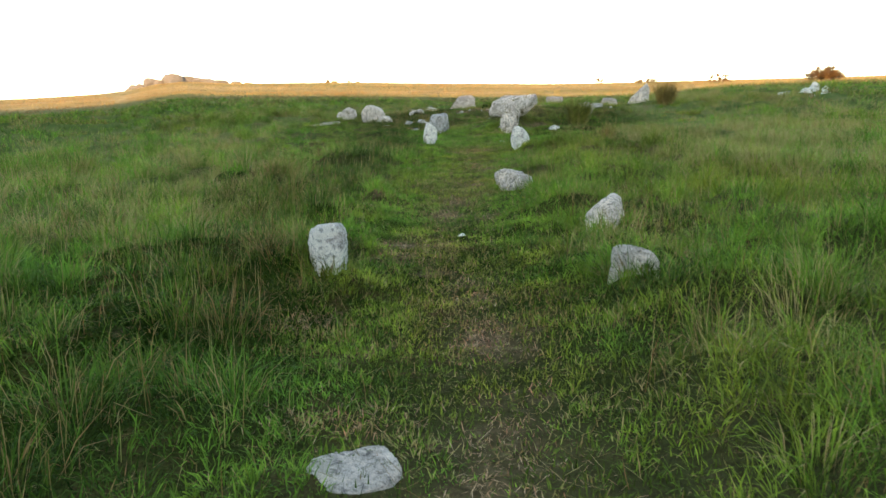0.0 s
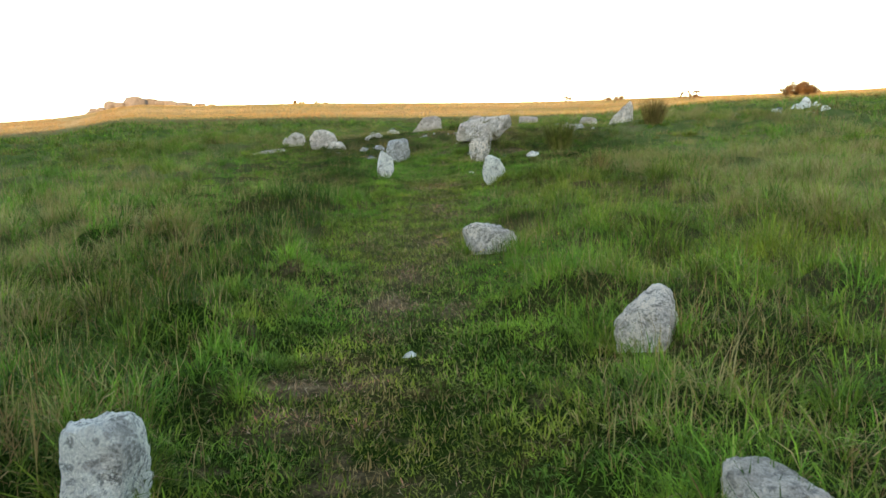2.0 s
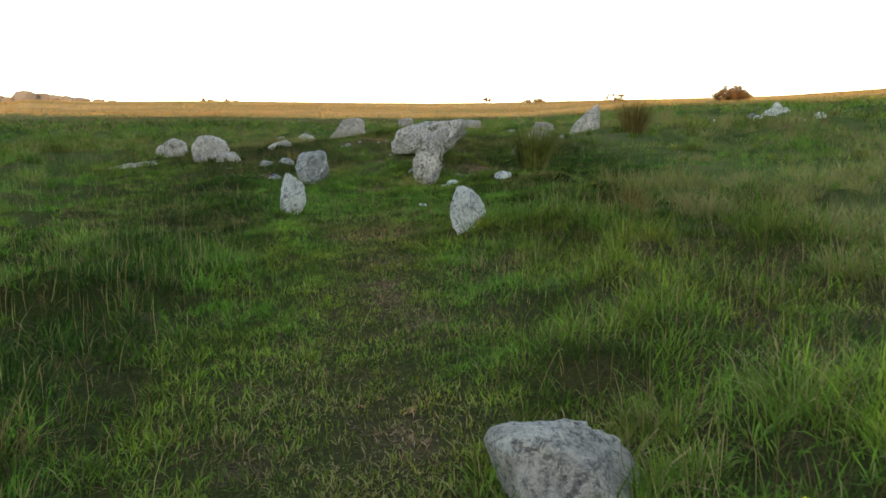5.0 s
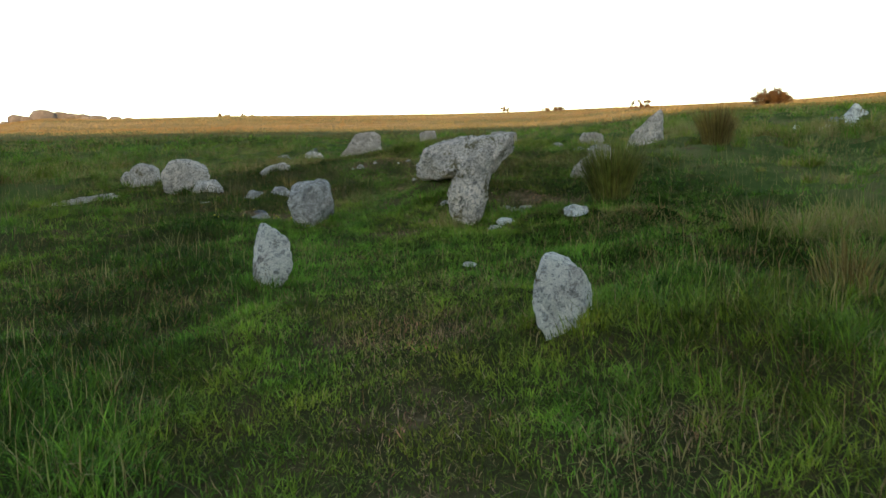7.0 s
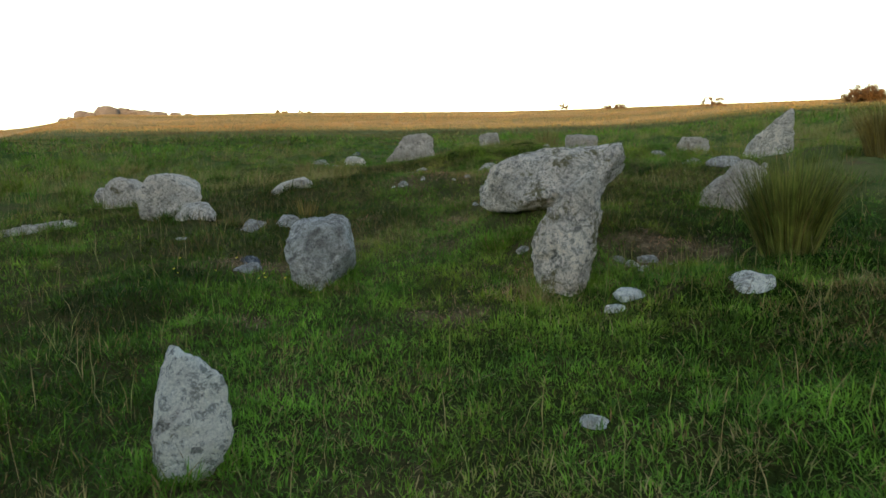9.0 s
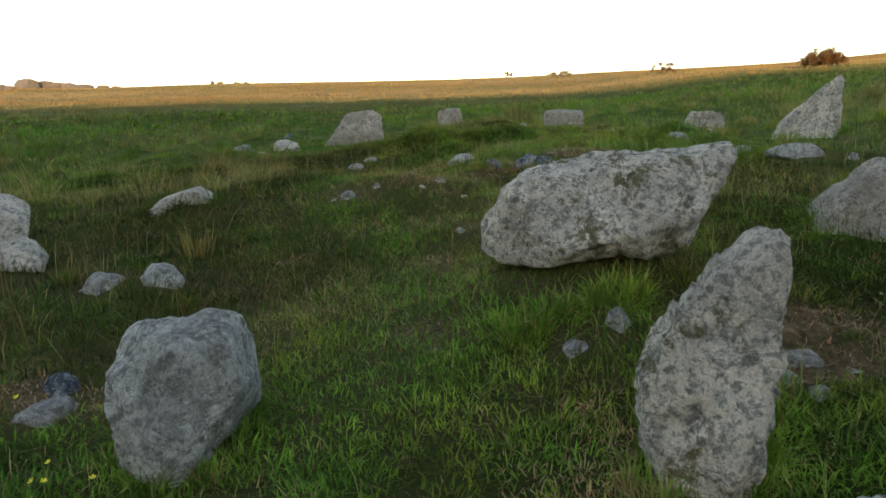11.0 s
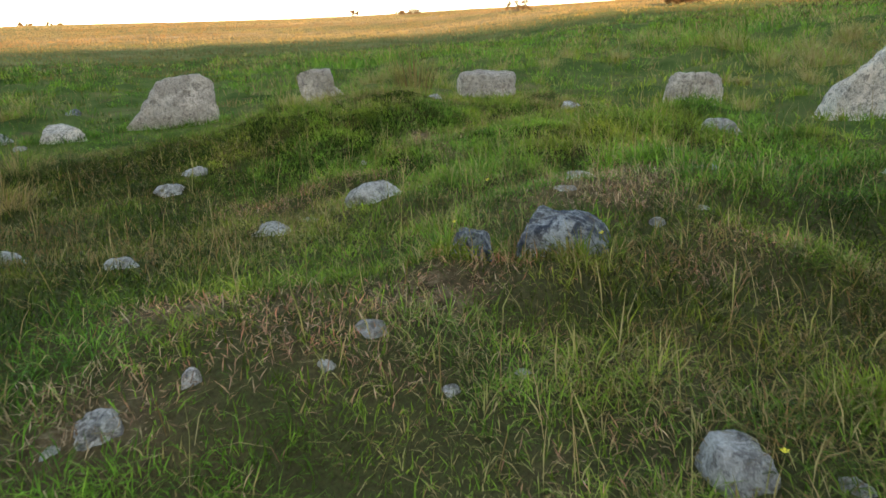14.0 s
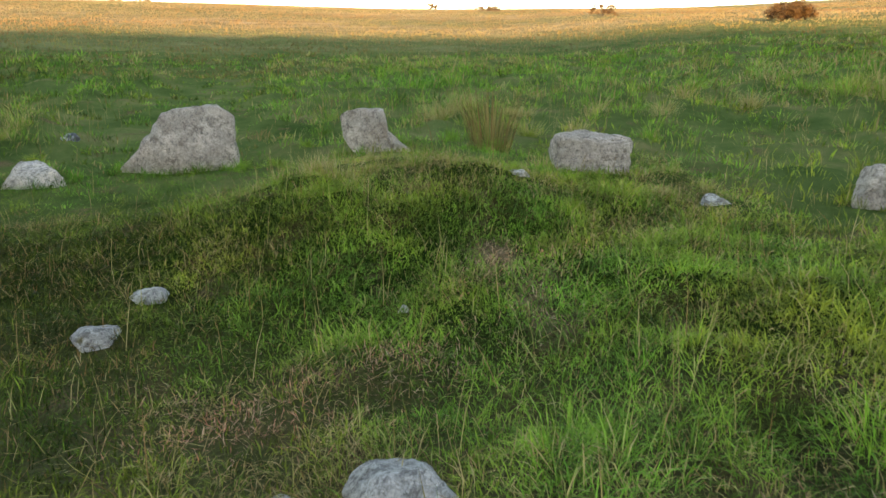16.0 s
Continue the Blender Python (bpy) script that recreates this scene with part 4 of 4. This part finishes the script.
# sward toned below the tufts, painting the shade inside the grass
blades("low_sward", x, y, chance.uniform(0.03, 0.08, len(x)), chance.uniform(0.006, 0.011, len(x)), np.abs(chance.normal(0.9, 0.5, len(x))), np.where(chance.random(len(x)) < np.clip(0.04 + 0.7 * ramp(soft_noise(x, y, 0.7, 81) + 0.5 * soft_noise(x, y, 0.2, 82), 0.15, 0.65), 0, 1), 0.75, 0.04), GRASS, "fine low sward covering the soil", tone=np.clip(0.62 - 0.6 * lush_and_shade(x, y) + chance.normal(0, 0.12, len(x)), 0, 1), shape="spear")
x, y = scatter(36000, -3.2, 4.8, 0.9, 30)
keep = (np.abs(x - 0.5) < 1.3 + 0.62 * y) & (chance.random(len(x)) < 0.25 + dryness(x, y))
x, y = x[keep], y[keep]
blades("dead_straw", x, y, chance.uniform(0.05, 0.15, len(x)), chance.uniform(0.0015, 0.0035, len(x)), chance.normal(0.1, 0.3, len(x)), chance.uniform(0.55, 1, len(x)), GRASS, "bleached dead straw lying in the turf", None, -0.025, chance.uniform(1.0, 1.5, len(x)))

# mats of dead thatch on the mound, and long wisps of straw over it
x, y = scatter(420000, -1.0, 4.4, 2.5, 28.5)
keep = chance.random(len(x)) < 0.9 * thatch(x, y)
x, y = x[keep], y[keep]
blades("dead_thatch", x, y, chance.uniform(0.025, 0.075, len(x)), chance.uniform(0.003, 0.005, len(x)), chance.normal(0.3, 0.4, len(x)), chance.uniform(0, 0.8, len(x)), THATCH, "matted brown dead grass on the mound", None, -0.01, chance.uniform(0.3, 1.45, len(x)), shape="kite")
x, y = scatter(420000, -1.8, 3.8, 1.2, 28.5)
keep = chance.random(len(x)) < 0.8 * worn(x, y)
x, y = x[keep], y[keep]
blades("trodden_litter", x, y, chance.uniform(0.02, 0.07, len(x)), chance.uniform(0.003, 0.006, len(x)), chance.normal(0.2, 0.4, len(x)), chance.uniform(0, 1, len(x)), THATCH, "trodden brown litter on the bare patches", None, -0.006, chance.uniform(0.7, 1.5, len(x)), shape="kite")
x, y = scatter(2200, -1.5, 5.2, 20.5, 29.5)
blades("straw_wisps", x, y, chance.uniform(0.14, 0.36, len(x)), chance.uniform(0.0025, 0.004, len(x)), np.abs(chance.normal(0.8, 0.5, len(x))), chance.uniform(0.6, 1, len(x)), GRASS, "long pale wisps of straw arching over the mound", None, 0.01, np.abs(chance.normal(0.45, 0.3, len(x))))

# moor further out
cx, cy = scatter(30000, -26, 32, 4, 48)
far = np.hypot(cx, cy - 12)
inside = (cx > -4.0) & (cx < 5.2) & (cy < 31)
keep = (np.abs(cx - 0.4) < 2 + 0.72 * cy) & ~inside & (chance.random(len(cx)) < np.clip(1.5 - far / 34, 0.3, 1))
cx, cy = cx[keep], cy[keep]
d, rank = dryness(cx * 0.5, cy * 0.5) - 0.1 * ramp(cy, 24, 30), tuft_field(cx, cy)
long = chance.uniform(0.12, 0.24, len(cx)) * (0.6 + rank * (0.1 + 0.4 * (0.5 + 0.5 * soft_noise(cx, cy, 0.9, 31)) + 0.9 * tussock_mounds(cx, cy)))
part = np.clip(0.05 + 0.55 * ramp(d, 0.5, 0.82) + (chance.random(len(cx)) < 0.08) * 0.5, 0, 0.9)
tufts("moor_grass", cx, cy, 13, long, chance.uniform(0.08, 0.2, len(cx)), 0.0085 + 0.0009 * (np.maximum(np.abs(cx - 0.5) - 3, 0) + np.maximum(cy - 28, 0)), part, 0.6, "tussocky green moor grass with straw-coloured patches", 0.6)

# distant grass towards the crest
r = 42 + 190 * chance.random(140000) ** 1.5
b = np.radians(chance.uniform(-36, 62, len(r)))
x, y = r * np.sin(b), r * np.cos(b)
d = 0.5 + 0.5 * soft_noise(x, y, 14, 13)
# dryness grows over the sunlit slope, putting some of its gold in the colour
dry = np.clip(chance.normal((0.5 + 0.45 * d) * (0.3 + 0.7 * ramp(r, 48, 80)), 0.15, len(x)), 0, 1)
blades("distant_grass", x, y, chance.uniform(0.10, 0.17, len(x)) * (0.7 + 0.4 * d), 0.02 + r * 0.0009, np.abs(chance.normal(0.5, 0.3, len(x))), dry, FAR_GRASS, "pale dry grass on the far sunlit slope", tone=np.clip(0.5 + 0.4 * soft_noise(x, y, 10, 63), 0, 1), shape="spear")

# rank tussocks: many long arching leaves from one root
cx, cy = scatter(2700, -9, 11, 1.5, 34)
rank = tuft_field(cx, cy)
keep = (chance.random(len(cx)) < rank * (0.25 + 0.75 * ramp(soft_noise(cx, cy, 2.2, 41), -0.3, 0.4))) & (np.abs(cx - 0.4) < 1.2 + 0.75 * cy) & (np.abs(cx - path_line(cy)) > 0.75) & ((np.abs(cx - 0.8) > 2.6) | (cy < 10.5) | (cy > 21))
cx, cy, rank = cx[keep], cy[keep], rank[keep]
each = 150
own_dry = ramp(soft_noise(cx, cy, 1.9, 43) + chance.normal(0, 0.25, len(cx)) + 0.2 * ramp(cx, 2.5, 5), -0.15, 0.8) * (0.35 + 0.65 * np.maximum(ramp(np.abs(cx - 0.5), 2.5, 4.5), ramp(cy, 22, 25)))
own_size = chance.uniform(0.55, 1.15, len(cx)) * (0.4 + 0.6 * rank)
# the rankest tussocks beside the path
for tx, ty, size, dryer in ((-2.4, 5.9, 1.5, 0.1), (-2.0, 5.5, 1.2, 0.25), (-2.5, 8.2, 1.4, 0.75), (-2.1, 8.5, 1.3, 0.8), (-2.9, 8.0, 1.3, 0.6), (1.9, 3.9, 1.35, 0.85), (2.15, 4.2, 1.4, 0.7), (2.5, 3.7, 1.2, 0.5),
                            (3.5, 10.2, 1.4, 0.9), (3.9, 10.5, 1.5, 0.8), (4.6, 11.8, 1.5, 0.9), (5.0, 11.4, 1.3, 0.85), (-1.15, 10.5, 1.1, 0.6), (-1.5, 10.2, 1.1, 0.3), (-1.2, 3.4, 1.0, 0.15), (-1.6, 4.3, 1.3, 0.1),
                            (3.2, 14.6, 1.2, 0.8), (-3.4, 9.5, 1.3, 0.6), (5.8, 13.0, 1.4, 0.9)):
    cx, cy, own_size, own_dry = np.append(cx, tx), np.append(cy, ty), np.append(own_size, 0.72 * size), np.append(own_dry, dryer)
for many, x0, x1, y0, y1 in ((170, 3.4, 9.0, 8.0, 17), (55, -4.4, -1.9, 7.0, 12.0), (30, -7.0, -3.5, 10, 20), (22, -3.5, -0.3, 24, 29)):
    cx, cy = np.append(cx, chance.uniform(x0, x1, many)), np.append(cy, chance.uniform(y0, y1, many))
    own_size, own_dry = np.append(own_size, chance.uniform(0.7, 1.15, many)), np.append(own_dry, chance.uniform(0.6, 1, many))
x = np.repeat(cx, each) + chance.normal(0, 0.085, len(cx) * each) * np.repeat(own_size, each)
y = np.repeat(cy, each) + chance.normal(0, 0.085, len(cx) * each) * np.repeat(own_size, each)
away = np.arctan2(y - np.repeat(cy, each), x - np.repeat(cx, each)) + chance.normal(0, 0.5, len(x))
od = np.repeat(own_dry, each)
dry = np.where(chance.random(len(x)) < 0.04 + 0.86 * od, chance.uniform(0.55, 1, len(x)), chance.uniform(0, 0.1, len(x)))
blades("tussock_grass", x, y, chance.uniform(0.2, 0.46, len(x)) * np.repeat(own_size, each), chance.uniform(0.003, 0.0065, len(x)) * (1 + 0.5 * ramp(np.abs(x - 0.5), 4, 7)), np.abs(chance.normal(0.9, 0.45, len(x))), dry, GRASS, "rank arching tussocks of long green and straw grass", away, 0.02, np.abs(chance.normal(0.18, 0.18, len(x))), np.clip(np.repeat(1.05 - 0.9 * lush_and_shade(cx, cy) + chance.normal(0, 0.15, len(cx)), each) * 0.7 + 0.25 * chance.random(len(x)) + 0.3 * od, 0, 1), "kite")

# thin straw stalks above the turf
x, y = scatter(34000, -9, 11, 1.2, 36)
keep = (np.abs(x - 0.4) < 1.2 + 0.72 * y) & (chance.random(len(x)) < 0.05 + 0.95 * tuft_field(x, y) ** 1.5) & (chance.random(len(x)) < 0.2 + dryness(x, y))
x, y = x[keep], y[keep]
blades("seed_stalks", x, y, chance.uniform(0.16, 0.42, len(x)), chance.uniform(0.0025, 0.0045, len(x)), np.abs(chance.normal(0.35, 0.3, len(x))), chance.uniform(0.6, 1, len(x)), GRASS, "thin dry straw stalks standing above the turf")
x, y = scatter(52000, -9, 11, 5.5, 30)
keep = (np.abs(x - 0.4) < 0.8 + 0.72 * y) & (chance.random(len(x)) < 0.12 + 0.8 * tuft_field(x, y)) & (chance.random(len(x)) < 0.25 + 1.1 * tussock_mounds(x, y))
x, y = x[keep], y[keep]
blades("seed_heads", x, y, chance.uniform(0.14, 0.3, len(x)), chance.uniform(0.003, 0.006, len(x)), np.abs(chance.normal(0.5, 0.3, len(x))), chance.uniform(0.5, 1, len(x)), GRASS, "pale bent grass seed heads over the tussocks", tone=chance.uniform(0.55, 1, len(x)), shape="kite")


# ---- rushes ----
def rushes(x, y, tall, spread, stems, dry, label):
    n = stems
    a, r = chance.uniform(0, 2 * np.pi, n), np.sqrt(chance.random(n)) * spread
    px, py = x + r * np.cos(a), y + r * np.sin(a)
    ob = blades("rush_clump", px, py, tall * chance.uniform(0.55, 1.05, n), np.full(n, 0.0085), np.abs(chance.normal(0.2, 0.2, n)), np.clip(chance.normal(dry, 0.2, n), 0, 1), RUSH, label, a, 0.02, 0.04 + 0.2 * r / spread + chance.normal(0, 0.06, n))
    ob["category"], ob["kind"], ob["group"] = "rush", "", "rush clumps"
    del ob["kind"]


rushes(3.50, 19.5, 0.82, 0.19, 1500, 0.15, "dense dark green and brown clump of rushes")
rushes(6.90, 23.5, 0.86, 0.22, 700, 0.45, "loose brownish clump of rushes in moor grass")
rushes(3.97, 31.3, 0.8, 0.22, 160, 0.65, "thin yellowing clump of rushes behind the circle")
rushes(3.20, 14.8, 0.42, 0.16, 130, 0.6, "straw-coloured clump of rushes beside the path")
rushes(-0.53, 22.4, 0.26, 0.12, 60, 0.45, "short yellowish clump of rushes near flat stones")


# ---- scattered buttercups ----
rnd = random.Random(77)
for spot_x, spot_y in ((0.85, 8.9), (1.15, 9.3), (-0.4, 19.4), (1.6, 22.4), (2.4, 24.4), (-0.9, 19.9)):
    for _ in range(5):
        fx, fy = spot_x + rnd.gauss(0, 0.22), spot_y + rnd.gauss(0, 0.22)
        bm = bmesh.new()
        top = rnd.uniform(0.07, 0.13)
        heart = bm.verts.new((0, 0, top - 0.004))
        for k in range(5):
            a = k * 1.2566
            bm.faces.new((heart, bm.verts.new((0.009 * math.cos(a - 0.5), 0.009 * math.sin(a - 0.5), top + 0.003)), bm.verts.new((0.012 * math.cos(a), 0.012 * math.sin(a), top + 0.005)), bm.verts.new((0.009 * math.cos(a + 0.5), 0.009 * math.sin(a + 0.5), top + 0.003))))
        me = bpy.data.meshes.new("petals")
        bm.to_mesh(me)
        bm.free()
        me.materials.append(PETAL)
        bm = bmesh.new()
        low = [bm.verts.new((0.001 * math.cos(k * 2.1), 0.001 * math.sin(k * 2.1), -0.01)) for k in range(3)]
        high = [bm.verts.new((0.0008 * math.cos(k * 2.1), 0.0008 * math.sin(k * 2.1), top - 0.003)) for k in range(3)]
        for k in range(3):
            bm.faces.new((low[k], low[(k + 1) % 3], high[(k + 1) % 3], high[k]))
        sme = bpy.data.meshes.new("stalk")
        bm.to_mesh(sme)
        bm.free()
        sme.materials.append(RUSH)
        flower = new("buttercup")
        flower.location = (fx, fy, float(height(fx, fy)))
        flower.rotation_euler = (rnd.uniform(-0.4, 0.4), rnd.uniform(-0.4, 0.4), rnd.uniform(0, 6))
        new("petals", me).parent = flower
        new("stalk", sme).parent = flower
        tagged(flower, "tiny yellow buttercup standing in short turf", "flower", "buttercups")
